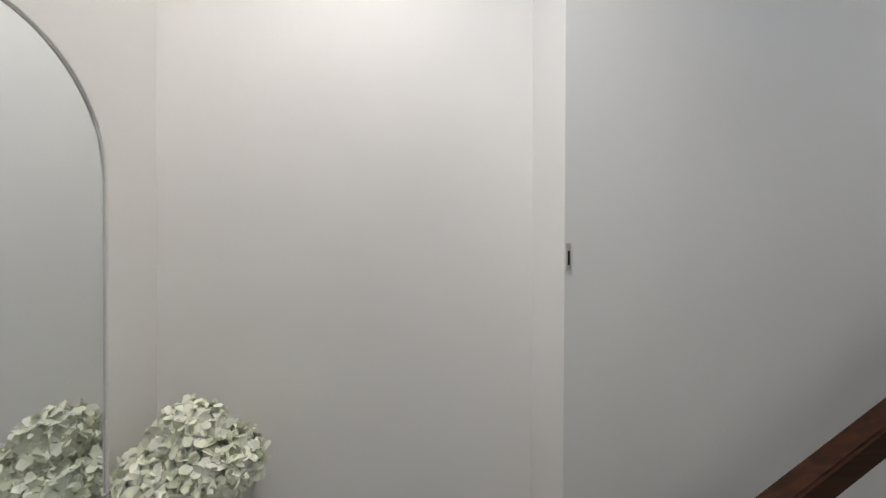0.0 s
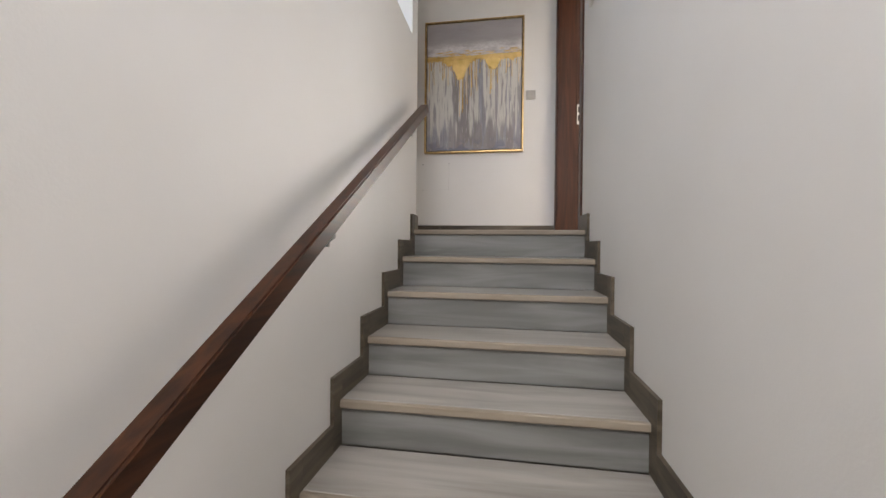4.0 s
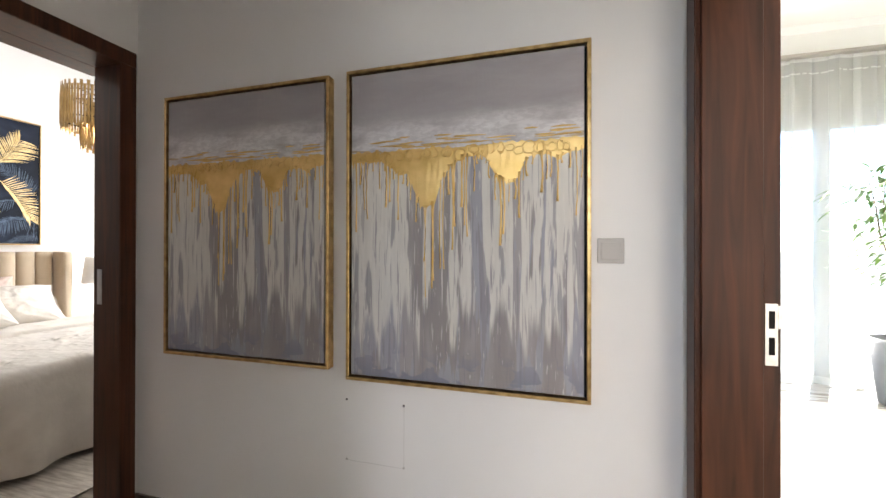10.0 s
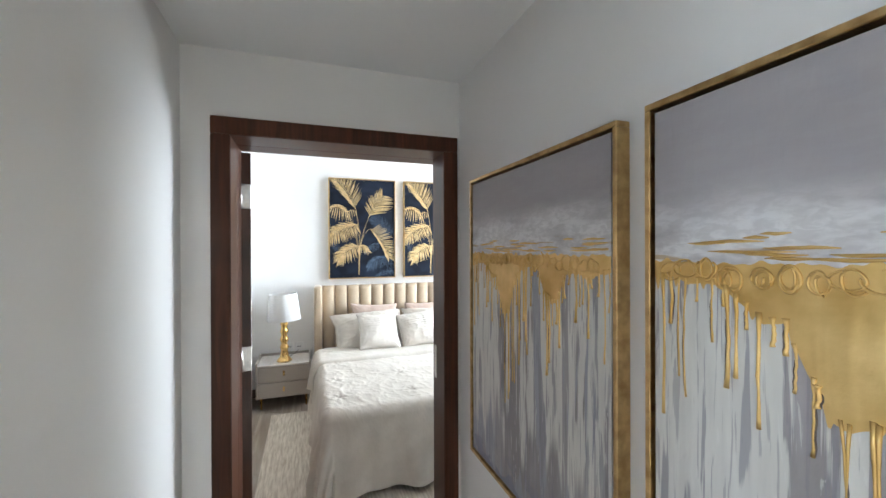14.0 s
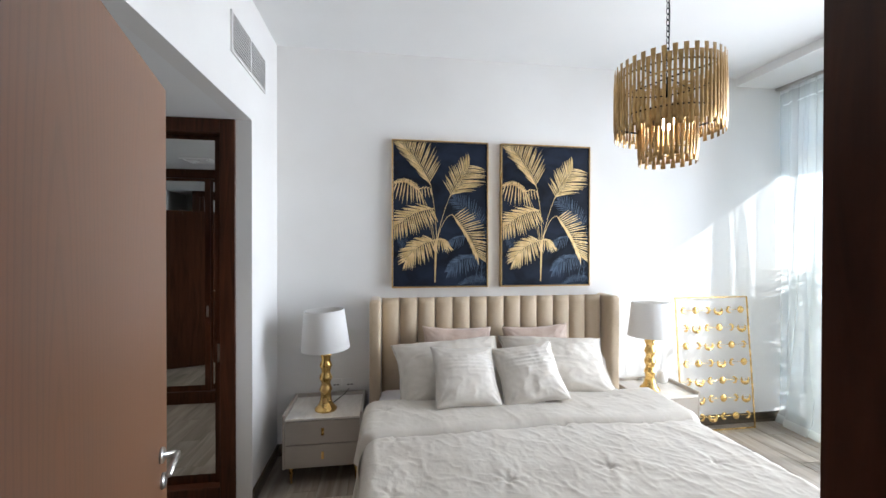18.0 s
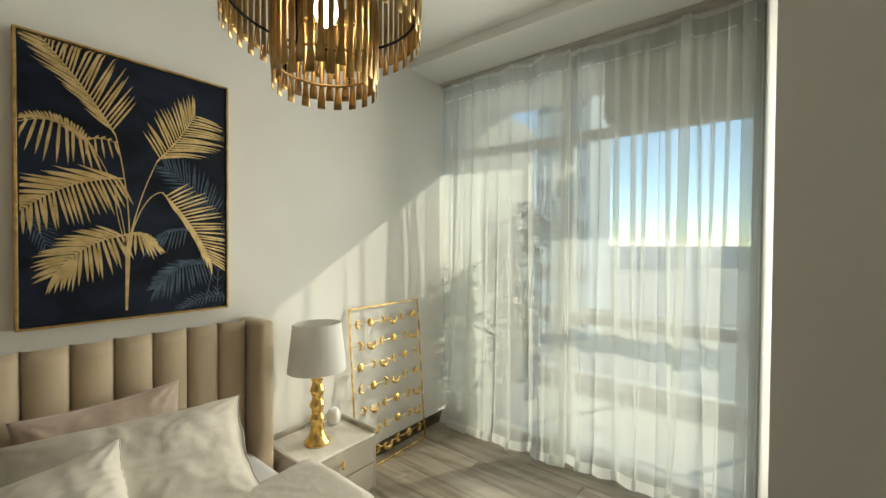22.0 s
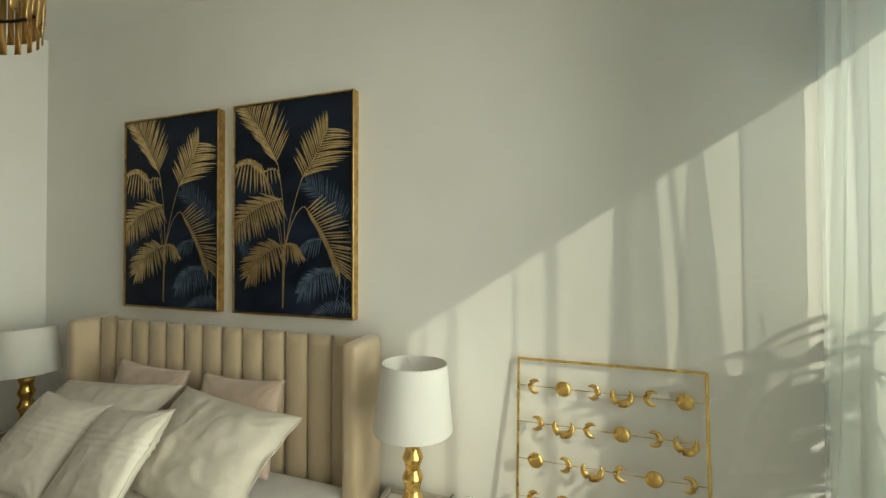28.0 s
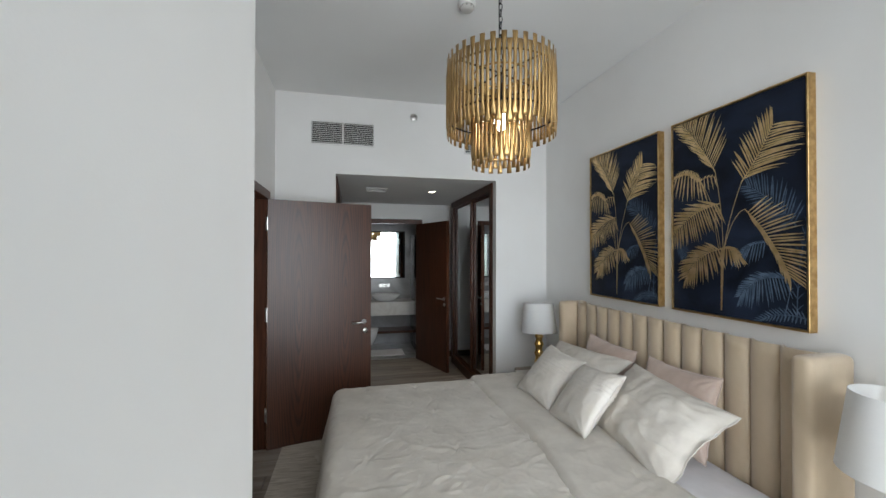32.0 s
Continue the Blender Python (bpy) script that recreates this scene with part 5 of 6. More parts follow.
part("lamp_holder", lathe([(.018, .30), (.020, .36), (.012, .40), (.006, .41), (.006, .46)], 16), BLACK, cl, smooth=True)
part("bulb", lathe([(.012, .30), (.016, .285), (.030, .245), (.032, .22), (.022, .195), (.004, .185)][::-1], 20), BULB, cl, "lit bulb", True)
links = bmesh.new()
z = .46
i = 0
while z < BH - 2.125 - .05:
    a = (0, math.pi / 2)[i % 2]
    pts = [(.008 * math.cos(t) * math.cos(a), .008 * math.cos(t) * math.sin(a), z + .018 + .018 * math.sin(t)) for t in np.linspace(0, 2 * math.pi, 13)]
    tube(pts, .0022, 5, links, cap=False)
    z += .030
    i += 1
part("chain", links, BLACK, cl, "black chain")
part("cord", tube([(.006, 0, .46), (.010, .004, .8), (.004, -.004, 1.0), (.006, 0, BH - 2.155)], .0022, 6), BLACK, cl, smooth=True)
part("canopy", lathe([(.02, BH - 2.17), (.05, BH - 2.15), (.06, BH - 2.1255)], 28), BLACK, cl, smooth=True)

# ---- things on the ceiling and the high walls ----
dt = thing("smoke_detector", "white ceiling smoke detector with a greenish grille", "smoke detector", (-3.129, 1.622, BH))
part("base", lathe([(.052, -.022), (.056, -.010), (.056, -.0005)], 28), PLASTIC, dt, smooth=True)
part("grille", lathe([(.020, -.050), (.036, -.046), (.046, -.034), (.047, -.0225)], 28), PLASTIC_GREY, dt, smooth=True)
for k in range(10):
    a = 2 * math.pi * k / 10
    part("vane", boxes((.044 * math.cos(a) - .003, .044 * math.cos(a) + .003, .044 * math.sin(a) - .003, .044 * math.sin(a) + .003, -.036, -.024)), RAILING, dt)

vt = thing("air_grille", "wide white double air grille high on the wall", "air grille", (-2.33, YS + .0005, 2.925))
vw, vh = .628, .236
for nm, b in (("frame_rail", (-vw / 2, vw / 2, 0, .012, -vh / 2, -vh / 2 + .012)), ("frame_rail", (-vw / 2, vw / 2, 0, .012, vh / 2 - .012, vh / 2)),
              ("frame_stile", (-vw / 2, -vw / 2 + .012, 0, .012, -vh / 2 + .012, vh / 2 - .012)), ("frame_stile", (vw / 2 - .012, vw / 2, 0, .012, -vh / 2 + .012, vh / 2 - .012)), ("divider", (-.008, .008, 0, .012, -vh / 2 + .012, vh / 2 - .012))):
    part(nm, boxes(b), PLASTIC, vt)
# Black sheet in place of the shaded duct behind the slats.
part("backing", boxes((-vw / 2 + .012, vw / 2 - .012, .0002, .001, -vh / 2 + .012, vh / 2 - .012)), BLACK, vt)
sl = None
for k in range(11):
    z = -vh / 2 + .022 + k * .0192
    if sl is None:
        sl = part("slat", boxes((-vw / 2 + .012, vw / 2 - .012, .002, .009, -.0018, .0018)), PLASTIC, vt)
        sl.matrix_basis = pose(0, 0, z)
    else:
        twin(sl, "slat", vt, pose(0, 0, z))
fin = None
for k in range(36):
    x = -vw / 2 + .02 + k * .0168
    if fin is None:
        fin = part("fin", boxes((-.0008, .0008, .0015, .004, -vh / 2 + .012, vh / 2 - .012)), PLASTIC, vt)
        fin.matrix_basis = pose(x, 0, 0)
    else:
        twin(fin, "fin", vt, pose(x, 0, 0))
tagged(vt, group="air grilles")
tagged(copy_thing(vt, pose(-3.915, YS + .0005, 2.912)), "wide white double air grille near the corner")

spk = thing("sprinkler", "round steel sprinkler rosette on the wall", "sprinkler", (-3.05, YS + .0005, 3.147))
part("rosette", move(lathe([(.040, 0), (.040, .004), (.030, .010), (.016, .012)], 24), Matrix.Rotation(radians(-90), 4, "X")), STEEL, spk, smooth=True)
part("head", move(lathe([(.010, .012), (.010, .030), (.018, .034), (.018, .037)], 16), Matrix.Rotation(radians(-90), 4, "X")), STEEL, spk, smooth=True)

dl = thing("downlight", "lit round recessed downlight in the dressing room", "downlight", (-3.43, -1.01, AH))
part("trim", lathe([(.040, -.004), (.055, -.004), (.056, -.0005)], 28, False), PLASTIC, dl, smooth=True)
part("lens", lathe([(.001, -.003), (.040, -.003)], 28, False), SPOT_GLOW, dl, "glowing lens")
cv = thing("ceiling_diffuser", "flat white ceiling air diffuser", "air diffuser", (-2.72, -.98, AH))
for k, s in enumerate((.13, .10, .07, .04)):
    part("diffuser_ring", boxes((-s, s, -s, -s + .014, -.010 + .002 * k, -.0005), (-s, s, s - .014, s, -.010 + .002 * k, -.0005), (-s, -s + .014, -s + .014, s - .014, -.010 + .002 * k, -.0005), (s - .014, s, -s + .014, s - .014, -.010 + .002 * k, -.0005)), PLASTIC, cv)


# ---- small things in the hall ----
sw = thing("light_switch", "square warm-white light switch beside the painting", "light switch", (.780, HALL_Y - .0005, 1.305))
part("plate", soft_box(-.043, .043, -.009, 0, -.043, .043, .003, 2), PLASTIC_GREY, sw)
part("rocker", soft_box(-.030, .030, -.014, -.0092, -.030, .030, .002, 2), PLASTIC_GREY, sw)
pt = thing("wall_marks", "four screw plugs and a faint pencil outline on white wall", "wall mark", (-.108, HALL_Y - .0003, .562))
for x, z in ((-.127, .125), (.127, .125), (-.127, -.122), (.127, -.122)):
    part("screw_plug", move(lathe([(.004, 0), (.004, .002)], 10), Matrix.Translation((x, 0, z)) @ Matrix.Rotation(radians(90), 4, "X")), BLACK if z > 0 else PLASTIC_GREY, pt)
part("pencil_line", boxes((.1275, .1285, -.0006, -.0002, -.125, .125), (-.127, .127, -.0006, -.0002, -.1255, -.1248)), PLASTIC_GREY, pt)
bx = thing("wall_controller", "white wall controller box on the stair wall", "wall controller", (SX1 - .0005, -.13, 1.375))
part("housing", soft_box(-.022, 0, -.065, .085, -.095, .095, .006, 3), PLASTIC, bx)
part("cover", soft_box(-.027, -.0222, -.055, .075, -.050, .085, .003, 2), PLASTIC_GREY, bx)
mk = thing("latch_plate", "small grey latch plate on the wall corner", "latch", (SX0 + .0005, -2.675, -.135))
part("plate", soft_box(0, .003, -.005, .005, -.026, .026, .001, 1), PLASTIC_GREY, mk)
part("slot", boxes((.0029, .0034, -.002, .002, -.016, .012)), BLACK, mk)

# ---- handrail ----
hr = thing("handrail", "dark stained square timber handrail on the stair wall", "handrail")
slope = math.atan2(R, G) + .003
y1, z1 = -.085, .720
run = 3.05
bm = boxes((-.0225, .0255, -run, 0, -.018, .034))
bmesh.ops.bevel(bm, geom=list(bm.edges), offset=.005, segments=3, affect="EDGES")
o = part("rail", move(bm, Matrix.Translation((SX0 + .090, y1, z1)) @ Matrix.Rotation(slope, 4, "X")), WOOD_RAIL, hr, smooth=False)
for s in (.26, 1.45, 2.6):
    y, z = y1 - s * math.cos(slope), z1 - s * math.sin(slope) - .022
    bk = part("bracket", tube([(SX0 + .085, y, z + .006), (SX0 + .085, y, z - .035), (SX0 + .070, y, z - .055), (SX0 + .004, y, z - .055)], .008, 10), STEEL, hr, "round steel bracket", True)
    part("bracket_rose", move(lathe([(.026, 0), (.026, .005), (.012, .008)], 20), Matrix.Translation((SX0, y, z - .055)) @ Matrix.Rotation(radians(90), 4, "Y")), STEEL, bk, smooth=True)

# ---- lower hall: mirror, console, flowers ----
MXC, MYW, MR = .176, -3.495, .19
mir = thing("arched_mirror", "tall arched wall mirror with a thin white rim", "mirror", (MXC, MYW, LOW + .95))
spring = -.007 - (LOW + .95)
def arch(r, n=28):
    return [(-r, -0.0), (r, 0.0)] + [(r * math.cos(a), spring + r * math.sin(a)) for a in np.linspace(0, math.pi, n)]
part("glass", move(prism(arch(MR), .006), Matrix.Rotation(math.pi, 4, "Z") @ Matrix.Translation((0, -.006, 0)) @ Matrix.Rotation(0, 4, "Z")), MIRROR, mir)
rim = [(x, .014, z) for x, z in arch(MR + .002)] + [(-MR - .002, .014, 0)]
part("rim", tube(rim, .0025, 8), PLASTIC, mir, "thin white rim")
con = thing("console_table", "slim white console table under the mirror", "console table", (.10, -3.345, LOW))
part("top", soft_box(-.27, .62, -.148, .15, .87, .90, .004, 2), MARBLE_TOP, con)
for x in (-.24, .58):
    for y in (-.12, .12):
        part("leg", boxes((x - .012, x + .012, y - .012, y + .012, 0, .87)), GOLD, con)
vs = thing("flower_vase", "cream hydrangea bouquet in a clear glass vase", "flowers", (-.068, -3.375, LOW + .90))
part("vase", lathe([(.045, 0), (.05, .01), (.05, .02), (.040, .10), (.036, .16), (.045, .20)], 28), GLASS, vs, "clear glass vase", True)
st = bmesh.new()
rnd = random.Random(4)
heads = []
for k in range(7):
    a, rr_ = k * 2.4, (0 if k == 0 else .060)
    hp = Vector((rr_ * math.cos(a), rr_ * math.sin(a), .388 + (.046 if k == 0 else rnd.uniform(-.03, .02))))
    heads.append(hp)
    tube([(.01 * math.cos(a), .01 * math.sin(a), .02), (.02 * math.cos(a), .02 * math.sin(a), .20), tuple(hp - Vector((0, 0, .03)))], .004, 6, st)
part("stems", st, LEAF, vs, "green stems", True)


def floret(bm, c, nrm, size, rnd):
    q = nrm.to_track_quat("Z", "Y").to_matrix()
    spin = rnd.uniform(0, 6.28)
    for k in range(4):
        a = spin + k * math.pi / 2
        d, s = q @ Vector((math.cos(a), math.sin(a), .25)), q @ Vector((-math.sin(a), math.cos(a), 0))
        up = q @ Vector((0, 0, 1))
        p = [c, c + d * size * .55 + s * size * .42, c + d * size * 1.05 + s * size * .2 + up * size * .15, c + d * size * 1.05 - s * size * .2 + up * size * .15, c + d * size * .55 - s * size * .42]
        v = [bm.verts.new(x) for x in p]
        bm.faces.new(v)


for hp in heads:
    bm = bmesh.new()
    for i in range(90):
        g = math.acos(1 - 2 * (i + .5) / 90)
        a = i * 2.39996
        nrm = Vector((math.sin(g) * math.cos(a), math.sin(g) * math.sin(a), math.cos(g)))
        rad = .054 * rnd.uniform(.88, 1.08)
        floret(bm, hp + nrm * rad, (nrm + Vector((rnd.uniform(-.4, .4), rnd.uniform(-.4, .4), rnd.uniform(-.4, .4)))).normalized(), rnd.uniform(.017, .024), rnd)
    part("bloom", bm, PETAL, vs, "cream hydrangea bloom")


# ---- sheer curtains ----
def sheer(name, label, x0, x1, y, seed, folds, stack=0.0, top=SOF - .03):
    """Voile that hangs flat between uneven S-shaped folds."""
    c = thing(name, label, "curtain", ((x0 + x1) / 2, y, 0), 0, "sheer curtains")
    rnd = random.Random(seed)
    w = x1 - x0
    at = [(i + .5 + rnd.uniform(-.40, .40)) / folds * w for i in range(folds)] + [stack * (i + .5) / 11 for i in range(11) if stack]
    over = [rnd.choice((.018, .026, .034, .045)) for _ in at[:folds]] + [.066] * 11
    wide = [rnd.uniform(.010, .019) for _ in at[:folds]] + [.016] * 11
    deep = [rnd.uniform(-.035, .05) for _ in at]
    drift = [rnd.uniform(-.05, .05) for _ in at]
    def place(s, z):
        t = z / top
        xx = s * w
        yy = .016 * math.sin(s * w * 21 + seed + .8 * t) + .012 * noise.noise(Vector((s * w * 7, seed, t * 1.5))) + .020 * noise.noise(Vector((s * w * 3 + seed, t * 1.2, 2))) * (1 - t)
        for a, o, g, d, dr in zip(at, over, wide, deep, drift):
            q = (s * w - a - dr * (1 - t) ** 1.5) / (g * (1 + .5 * (1 - t)))
            if abs(q) < 4.5:
                e = math.exp(-q * q / 2)
                xx -= o * 1.65 * q * e
                yy += d * e
        if z < .12:
            yy -= (.12 - z) * (.25 + .45 * noise.noise(Vector((s * w * 9, seed, 0))))
        return Vector((min(max(xx, 0), w) - w / 2, yy, z))
    n = int(w / .006)
    part("voile", sheet_grid(lambda u, v: place(u, .004 + v * (top - .004)), n, 26), SHEER, c, smooth=True)
    part("heading_tape", sheet_grid(lambda u, v: place(u, top - .035 + v * .033) + Vector((0, -.002, 0)), n, 1), SHEER_HEM, c, "gathered heading tape", True)
    bm = sheet_grid(lambda u, v: place(u, top - .155 + v * .014) + Vector((0, -.002, 0)), n, 1)
    bm.faces.ensure_lookup_table()
    bmesh.ops.delete(bm, geom=[f for i, f in enumerate(bm.faces) if (i // 3) % 3 == 2], context="FACES")
    part("heading_stitches", bm, SHEER_HEM, c, "row of gathered stitching", True)["kind"] = "stuff"
    part("hem", sheet_grid(lambda u, v: place(u, .006 + v * .07) + Vector((0, -.002, 0)), n, 3), SHEER_HEM, c, "doubled hem", True)
    for edge in (0.0, 1.0):
        pts = [place(edge, z) for z in np.linspace(.01, top, 24)]
        part("edge_hem", tube(pts, .0035, 5), SHEER_HEM, c)
    return c


sheer("sheer_curtain", "white sheer voile curtain hanging in soft folds", XW + .02, -3.30, 4.545, 1, 11, .43)
sheer("sheer_curtain", "white sheer voile curtain hanging in soft folds", -3.46, PX - .015, 4.600, 4, 15)
sheer("sheer_curtain", "white sheer voile curtain of the east room", 1.95, EX - .02, 4.60, 9, 26)
for nm, a, b in (("curtain_track", XW + .01, PX - .01), ("curtain_track", 1.92, EX - .01)):
    tk = thing(nm, "slim white curtain track under the soffit", "curtain track", (0, 0, 0))
    part("track", boxes((a, b, 4.530, 4.62, SOF - .022, SOF - .0005)), PLASTIC_GREY, tk)

# ---- dressing room wardrobes ----
def wardrobe(name, label, x_face, sx, y0, y1, mirror):
    wd = thing(name, label, "wardrobe", (x_face, (y0 + y1) / 2, 0))
    def bx(d0, d1, a, b, z0, z1):
        xs = sorted((sx * d0, sx * d1))
        return (xs[0], xs[1], a - (y0 + y1) / 2, b - (y0 + y1) / 2, z0, z1)
    t = .095
    for nm, b in (("jamb", bx(-.012, .10, y1 - t, y1, .001, AH - .002)), ("jamb", bx(-.012, .10, y0, y0 + t, .001, AH - .002)), ("head", bx(-.012, .10, y0 + t, y1 - t, AH - t, AH - .002)), ("plinth", bx(-.002, .10, y0 + t, y1 - t, .001, .13))):
        part(nm, soft_box(*b, .003, 1), WOOD, wd)
    part("back", boxes(bx(.54, .56, y0, y1, .001, AH - .002)), WOOD, wd)
    mid = (y0 + y1) / 2
    for a, b, d in ((y0 + t, mid + .02, .035), (mid - .02, y1 - t, .068)):
        dr = part("sliding_door", boxes(bx(d, d + .02, a, b, .13, AH - t)), WOOD, wd)
        part("door_panel", boxes(bx(d - .004, d - .0005, a + .055, b - .055, .19, AH - t - .03)), MIRROR if mirror else WOOD, dr, "mirror panel" if mirror else "")
        for e in (a, b - .055):
            part("door_stile", boxes(bx(d - .008, d - .0002, e, e + .0545, .13, AH - t)), WOOD, dr)
        part("edge_pull", boxes(bx(d - .010, d - .0081, b - .040, b - .016, .93, 1.05)), STEEL, dr)
    return wd


wardrobe("wardrobe", "built-in wardrobe with mirrored sliding doors in dark wood", AX0, -1, -2.05, YS - .1, True)
wardrobe("wardrobe", "built-in wardrobe with mirrored sliding doors in dark wood", AX1, 1, -2.05, YS - .1, True)

# ---- bathroom ----
van = thing("vanity", "wall-hung cream stone vanity counter", "vanity", (-2.95, BY + .003, 0))
part("counter", soft_box(-.62, .50, 0, .50, .60, .84, .006, 2), MARBLE_TOP, van)
bs = thing("wash_basin", "white oval vessel basin on the counter", "basin", (-3.03, BY + .27, .84))
bm = lathe([(.10, 0), (.14, .01), (.21, .09), (.225, .125), (.218, .128), (.195, .10), (.12, .03), (.02, .022)], 40, False)
bmesh.ops.scale(bm, vec=(1.2, .82, 1), verts=bm.verts)
part("bowl", bm, CERAMIC, bs, smooth=True)
tp = thing("basin_tap", "wall-mounted chrome basin mixer", "tap", (-3.03, BY, 1.10))
part("plate", soft_box(-.10, .10, 0.0005, .012, -.035, .035, .004, 2), STEEL, tp)
part("spout", tube([(-.03, .01, 0), (-.03, .17, .005), (-.03, .185, -.012)], .011, 12), STEEL, tp, smooth=True)
part("lever", tube([(.05, .01, 0), (.05, .05, .0), (.05, .07, .05)], .008, 10), STEEL, tp, smooth=True)
bmi = thing("bathroom_mirror", "wide mirror over the basin with a dark frame", "mirror", (-2.93, BY, 1.26))
part("glass", boxes((-.46, .58, .0005, .012, 0, .86)), MIRROR, bmi)
part("frame", boxes((-.49, -.46, .0005, .03, -.02, .88), (.58, .61, .0005, .03, -.02, .88), (-.46, .58, .0005, .03, .86, .88), (-.46, .58, .0005, .03, -.02, 0)), BLACK, bmi)
shf = thing("towel_shelf", "dark timber shelf under the vanity", "shelf", (-2.95, BY + .003, .26))
part("board", soft_box(-.62, .50, 0, .42, 0, .045, .003, 1), WOOD, shf)
wc = thing("toilet", "white ceramic wall-hung toilet beside the vanity", "toilet", (-2.62, -2.95, 0), 180)
bm = lathe([(.06, .10), (.12, .14), (.165, .26), (.185, .385), (.18, .39), (.05, .395)], 32)
bmesh.ops.scale(bm, vec=(1.35, 1, 1), verts=bm.verts)
part("bowl", bm, CERAMIC, wc, smooth=True)
bm = lathe([(.185, .396), (.19, .402), (.188, .420), (.06, .428)], 32)
bmesh.ops.scale(bm, vec=(1.35, 1, 1), verts=bm.verts)
part("seat_lid", bm, CERAMIC, wc, smooth=True)
part("wall_plinth", soft_box(-.93, -.15, -.13, .13, .08, .36, .03, 3), CERAMIC, wc, smooth=True)
scr = thing("shower_screen", "clear glass shower screen", "shower screen", (-3.52, -3.1, 0))
part("pane", boxes((-.004, .004, -.48, .40, .01, 2.05)), GLASS, scr)
part("hinge_rail", boxes((-.012, .012, .40, .425, .01, 2.05)), STEEL, scr)
mat_ = thing("bath_mat", "white folded bath mat on the floor", "bath mat", (-3.0, -2.85, -.004))
part("mat", soft_box(-.30, .30, -.20, .20, 0, .018, .008, 2), SHEET, mat_)

# ---- east room: rug and plant ----
rg = thing("rug", "cream shaggy rug in the sunlit east room", "rug", (0, 0, 0))
part("rug_surface", sheet_grid(lambda u, v: Vector((1.30 + 3.0 * u + .006 * math.sin(v * 90), 1.575 + 2.35 * v + .008 * math.sin(u * 130) + .006 * math.sin(u * 311), .020 + .006 * noise.noise(Vector((u * 60, v * 60, 1))))), 120, 90), RUG_CREAM, rg, smooth=True)
part("fringe", boxes((1.305, 4.295, 1.585, 3.915, .0005, .0125)), RUG_CREAM, rg)


def leaf_blade(bm, base, d, length, width, droop, up=Vector((0, 0, 1))):
    side = d.cross(up)
    side = side.normalized() if side.length > 1e-4 else Vector((1, 0, 0))
    prev = None
    for k in range(5):
        s = k / 4
        c = base + d * length * s - up * droop * length * s * s
        hw = width * math.sin(math.pi * (.12 + .88 * s)) * (1 if k < 4 else .05)
        row = (bm.verts.new(c + side * hw), bm.verts.new(c - side * hw))
        if prev:
            bm.faces.new((prev[0], row[0], row[1], prev[1]))
        prev = row


def shrub(name, label, at, trunks, height, leaves, leaf_len, leaf_w, spread, mat, seed, pot=None, bare=.35):
    p = thing(name, label, "plant", at)
    rnd = random.Random(seed)
    z0 = 0.0
    if pot:
        r, h = pot
        part("pot", lathe([(r * .72, 0), (r * .76, .01), (r, h - .03), (r * 1.03, h), (r * .96, h), (r * .93, h - .05)], 36), POT, p, "blue-grey tapered planter", True)
        part("soil", lathe([(.001, h - .052), (r * .92, h - .05)], 24, False), SOIL, p)
        z0 = h - .05
    tips = []
    for t in range(trunks):
        a = 2 * math.pi * t / trunks + rnd.uniform(-.4, .4)
        pts = []
        for k in range(7):
            s = k / 6
            o = spread * .35 * s * rnd.uniform(.8, 1.2)
            pts.append(Vector((o * math.cos(a) + .02 * math.sin(k * 2 + t), o * math.sin(a), z0 + (height - z0) * s * rnd.uniform(.96, 1.0))))
        part("stem", tube(pts, [.012 - .0013 * k for k in range(7)], 8), BARK, p, smooth=True)
        tips.append(pts)
    per = leaves // trunks
    for pts in tips:
        bm = bmesh.new()
        for i in range(per):
            s = rnd.uniform(bare, 1.0)
            k = min(5, int(s * 6))
            c = pts[k].lerp(pts[k + 1], s * 6 - k)
            a = rnd.uniform(0, 2 * math.pi)
            reach = spread * rnd.uniform(.05, .55) * (1 - .4 * (s - bare))
            c = c + Vector((math.cos(a) * reach, math.sin(a) * reach, rnd.uniform(-.05, .10)))
            d = Vector((math.cos(a + rnd.uniform(-.6, .6)), math.sin(a + rnd.uniform(-.6, .6)), rnd.uniform(-.15, .6))).normalized()
            leaf_blade(bm, c, d, leaf_len * rnd.uniform(.7, 1.2), leaf_w, rnd.uniform(.2, .7))
        part("leaves", bm, mat, p, "narrow green leaves" if mat is LEAF else "dark green leaves")
    return p


shrub("potted_plant", "bamboo-like green plant in a blue-grey planter", (3.44, 4.12, 0), 7, 1.95, 980, .17, .016, .62, LEAF, 3, (.25, .56))

# ---- outside: terrace, planting, parapet, neighbours, ground ----
structure("terrace_slab", boxes((XW - .3, 6.4, YG + .12, 6.75, -.25, -.052)), GROUT, "terrace slab", "terrace")
# Second box: unseen extension, sized to shade the curtain top and pillows.
structure("terrace_soffit", boxes((XW - .3, 6.4, YG + .12, 6.0, BH + .02, BH + .35), (-2.12, 1.2, 6.0, 7.05, BH + .02, BH + .35)), CEIL, "white slab over the terrace with an unseen shading extension", "slab")
structure("facade_over_window", boxes((XW - .3, 6.4, YG + .005, YG + .12, SOF, BH + .35), (1.235, 1.9, YG + .12, YG + .15, -.05, BH), (PX, 1.235, YG + .12, YG + .15, -.05, BH)), FACADE, "beige rendered facade", "facade")
# Box fitted to the camera's view over the transom; whitened to look brighter.
lintel = [(-3.10, 2.625), (6.4, 2.625), (6.4, BH + .015), (-3.16, BH + .015), (-3.16, 2.74)]
structure("facade_lintel", prism(lintel, .16, base=YG + .29), WHITE, "rendered lintel box over the window, whitened to look brighter", "facade")
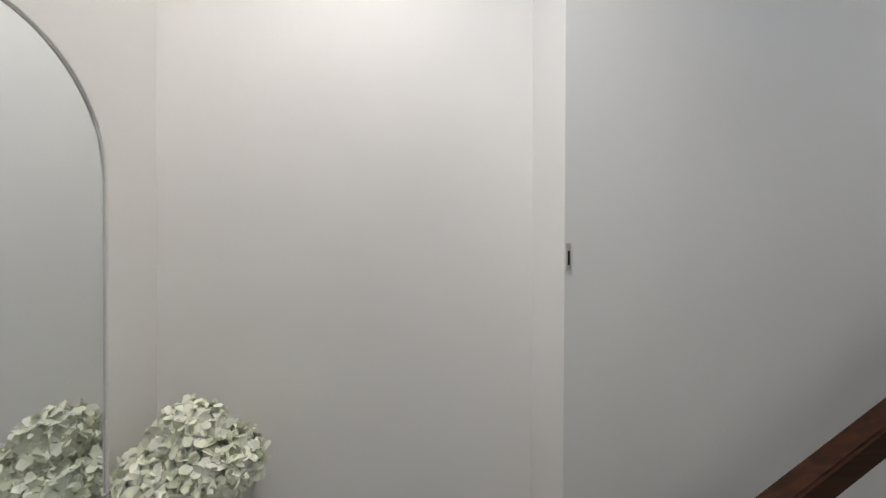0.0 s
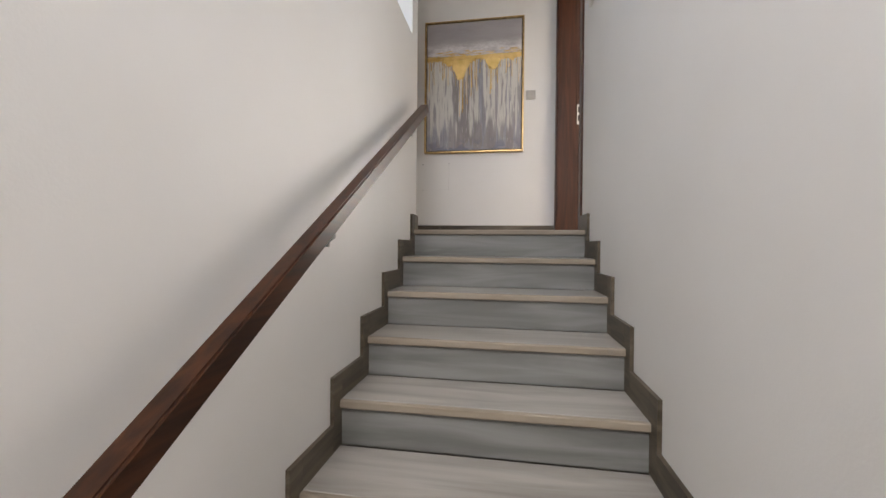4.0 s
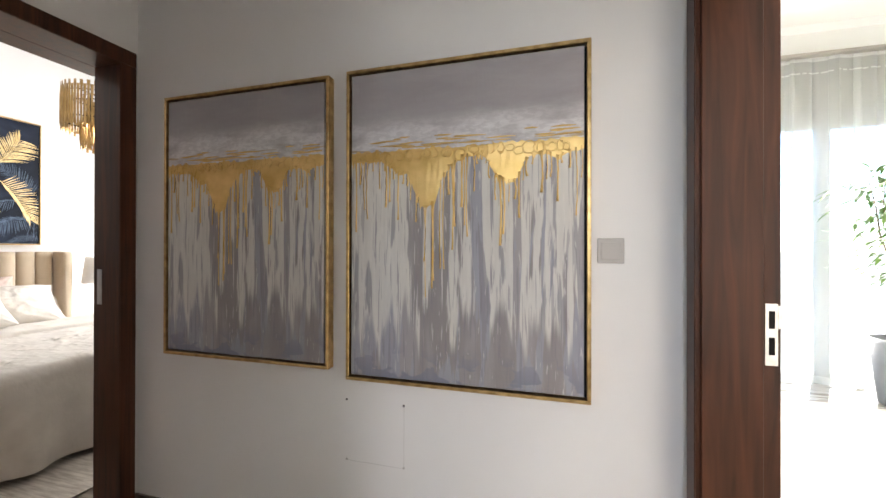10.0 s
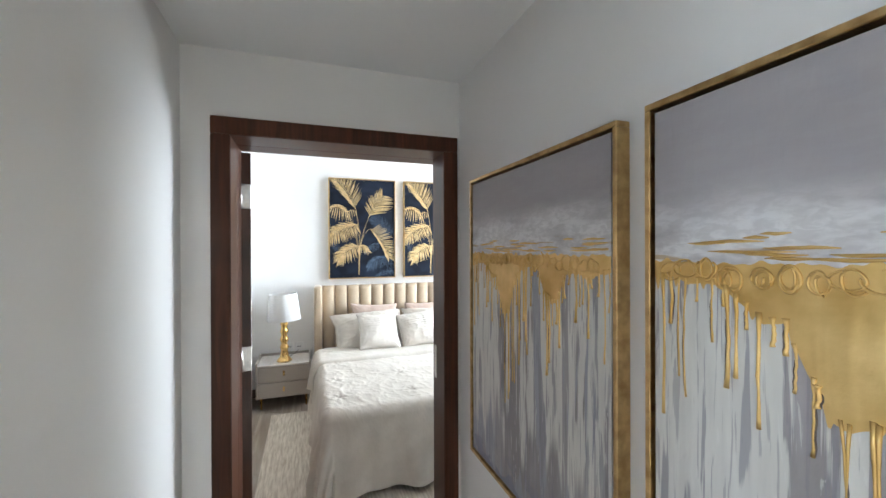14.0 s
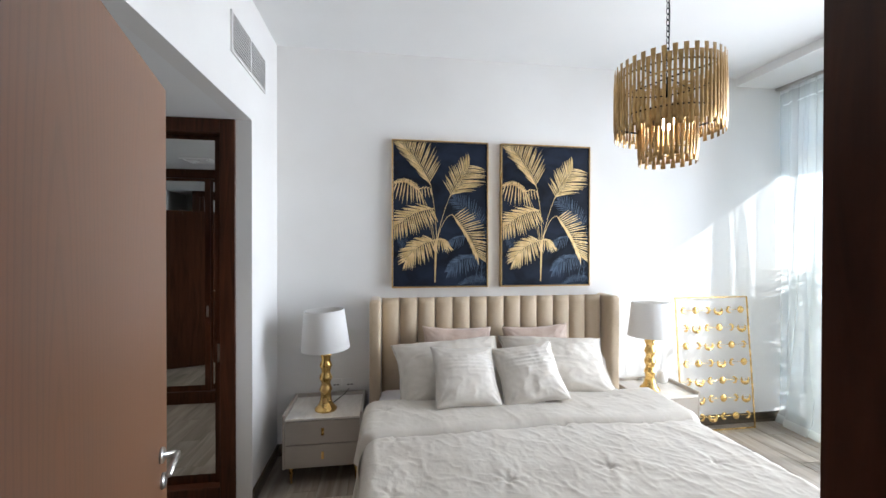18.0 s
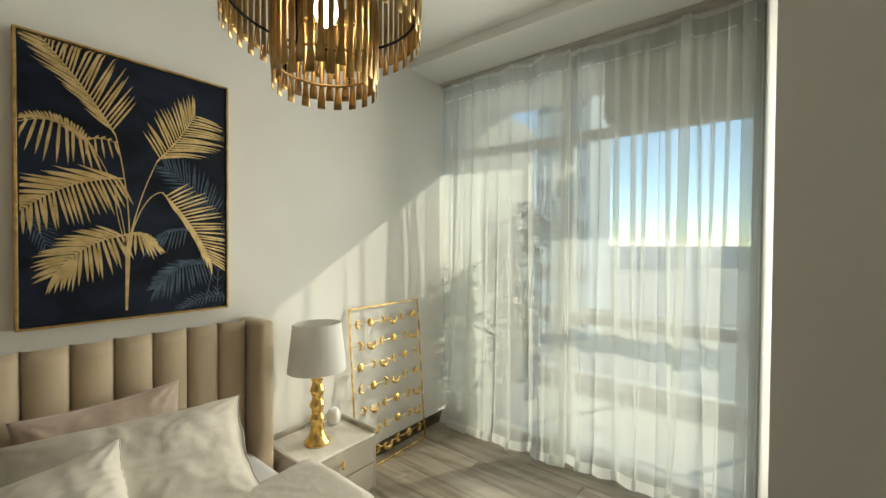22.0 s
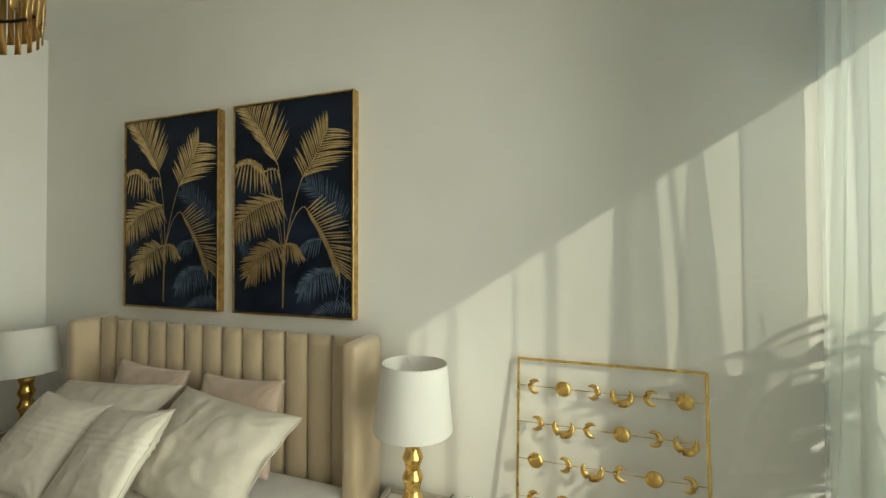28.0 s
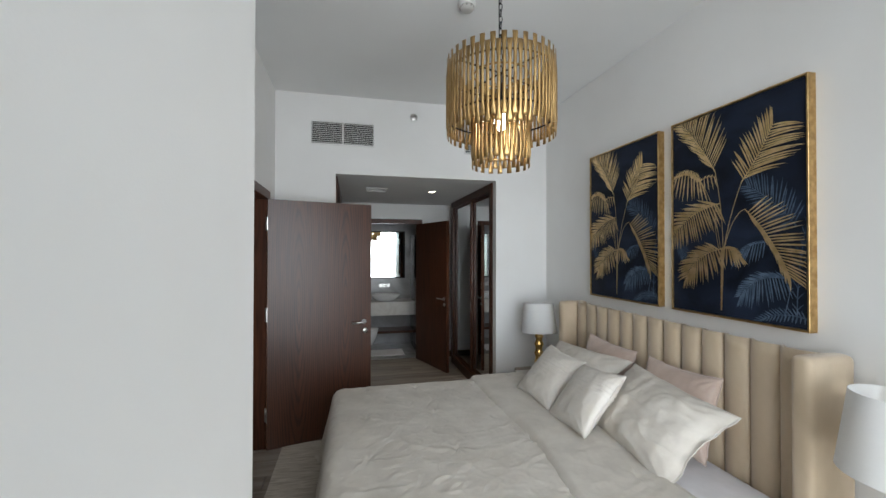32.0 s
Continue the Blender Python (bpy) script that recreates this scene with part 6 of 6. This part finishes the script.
structure("terrace_side_wall", boxes((XW - .3, XW - .06, YG + .12, 6.75, -.25, BH)), FACADE, "sunlit beige terrace side wall", "wall")
rail = thing("balustrade", "glass balustrade with a slim white handrail", "balustrade", (0, 6.55, 0))
part("top_rail", soft_box(XW - .04, 6.3, -.025, .025, .88, .925, .008, 2), WHITE, rail)
part("kerb", soft_box(XW - .04, 6.3, -.08, .08, -.05, .12, .01, 1), TERRACE, rail)
x = XW + .1
while x < 6.2:
    part("post", boxes((x - .02, x + .02, -.02, .02, .12, .88)), WHITE, rail)
    if x + 1.4 < 6.2:
        o = part("pane", boxes((x + .03, x + 1.32, -.006, .006, .14, .875)), GLASS, rail)
        o.visible_shadow = False
    x += 1.35
shrub("potted_plant", "bushy leafy plant in a blue-grey planter by the glass", (-4.10, 5.10, -.05), 7, 1.80, 480, .17, .022, .38, LEAF_DARK, 20, (.17, .42), .10)
shrub("potted_plant", "tall terrace plant with a high leafy crown", (-4.27, 5.80, -.05), 3, 2.22, 230, .20, .026, .42, LEAF_DARK, 21, (.18, .45), .70)
structure("ground", sheet_grid(lambda u, v: Vector((-2500 + 5000 * u, -2500 + 5000 * v, -6.5)), 4, 4), SAND, "pale hazy desert ground", "ground")


def house(at, sx, sy, sz, nx, nz, label):
    h = thing("house", label, "house", at)
    part("wall", boxes((-sx / 2, sx / 2, -sy / 2, sy / 2, 0, sz)), FACADE_B, h)
    part("roof", boxes((-sx / 2 - .2, sx / 2 + .2, -sy / 2 - .2, sy / 2 + .2, sz, sz + .5)), FACADE_B, h)
    for i in range(nx):
        for k in range(nz):
            x = -sx / 2 + sx * (i + .5) / nx
            z = 1.0 + (sz - 1.0) * k / nz
            part("window", boxes((x - .6, x + .6, -sy / 2 - .03, -sy / 2 - .001, z, z + 1.5)), DARKWIN, h)
    return h


house((-15.9, 39, -6.5), 5.0, 6, 24, 3, 6, "tall white neighbouring villa tower in shade")
for x, y, a, b, c in ((12, 150, 22, 9, 6.4), (48, 160, 24, 9, 6.2), (-30, 155, 20, 9, 6.6), (-70, 170, 24, 9, 6.4), (-5, 190, 22, 9, 7.2)):
    house((x, y, -6.5), a, b, c, 4, 2, "low white villa far off in the haze")

# ---- floor tiles: each plank a piece, laid in staggered rows ----
def planks(parent_name, mat, rects, long, wide, along, gap=.0025, skip=()):
    """Lays planks over rectangles (x0, x1, y0, y1); along 'x' or 'y' is the way the planks run."""
    par = thing(parent_name, "wood-look porcelain floor tiles", "floor tiles")
    par["kind"] = "structure"
    cache = {}
    for x0, x1, y0, y1 in rects:
        a0, a1, b0, b1 = (x0, x1, y0, y1) if along == "x" else (y0, y1, x0, x1)
        rows = math.ceil((b1 - b0) / wide - 1e-6)
        for r in range(rows):
            lo, hi = b0 + r * wide, min(b1, b0 + (r + 1) * wide)
            s = a0 - long * ((r * .37 + .2) % 1.0)
            while s < a1:
                p, q = max(a0, s), min(a1, s + long)
                s += long
                if q - p < .03:
                    continue
                lx, ly = round(q - p - gap, 4), round(hi - lo - gap, 4)
                if along == "y":
                    lx, ly = ly, lx
                key = (lx, ly)
                if key not in cache:
                    bm = boxes((-lx / 2, lx / 2, -ly / 2, ly / 2, -.011, -.0003))
                    ob = part("floor_tile", bm, mat, par)
                    cache[key] = ob
                else:
                    ob = twin(cache[key], "floor_tile", par, Matrix())
                ca, cb = (p + q) / 2, (lo + hi) / 2
                ob.matrix_basis = pose(*((ca, cb) if along == "x" else (cb, ca)), 0)
    return par


planks("floor_tiles_hall", TILE_HALL, ((DNX, 1.235, G - .0, HALL_Y),), 1.2, .27, "x")
planks("floor_tiles_landing", TILE_HALL, ((DNX, SX0, .12, G),), 1.2, .16, "x")
planks("floor_tiles_east_room", TILE_HALL, ((1.235, EX, -1.0, YG),), 1.2, .27, "x")
planks("floor_tiles_bedroom", TILE_BED, ((XW, DNX, YS, PY), (XW, PX, PY, YG)), 1.2, .20, "x")
planks("floor_tiles_dressing", TILE_BED, ((XW, DSX, DY, YS),), 1.2, .20, "x")
planks("terrace_tiles", TERRACE, ((XW - .05, 6.3, YG + .13, 6.46),), .6, .6, "x", .004)
for ob in [o for o in bpy.data.objects if o.name.startswith("terrace_tiles")]:
    ob.location.z = -.05
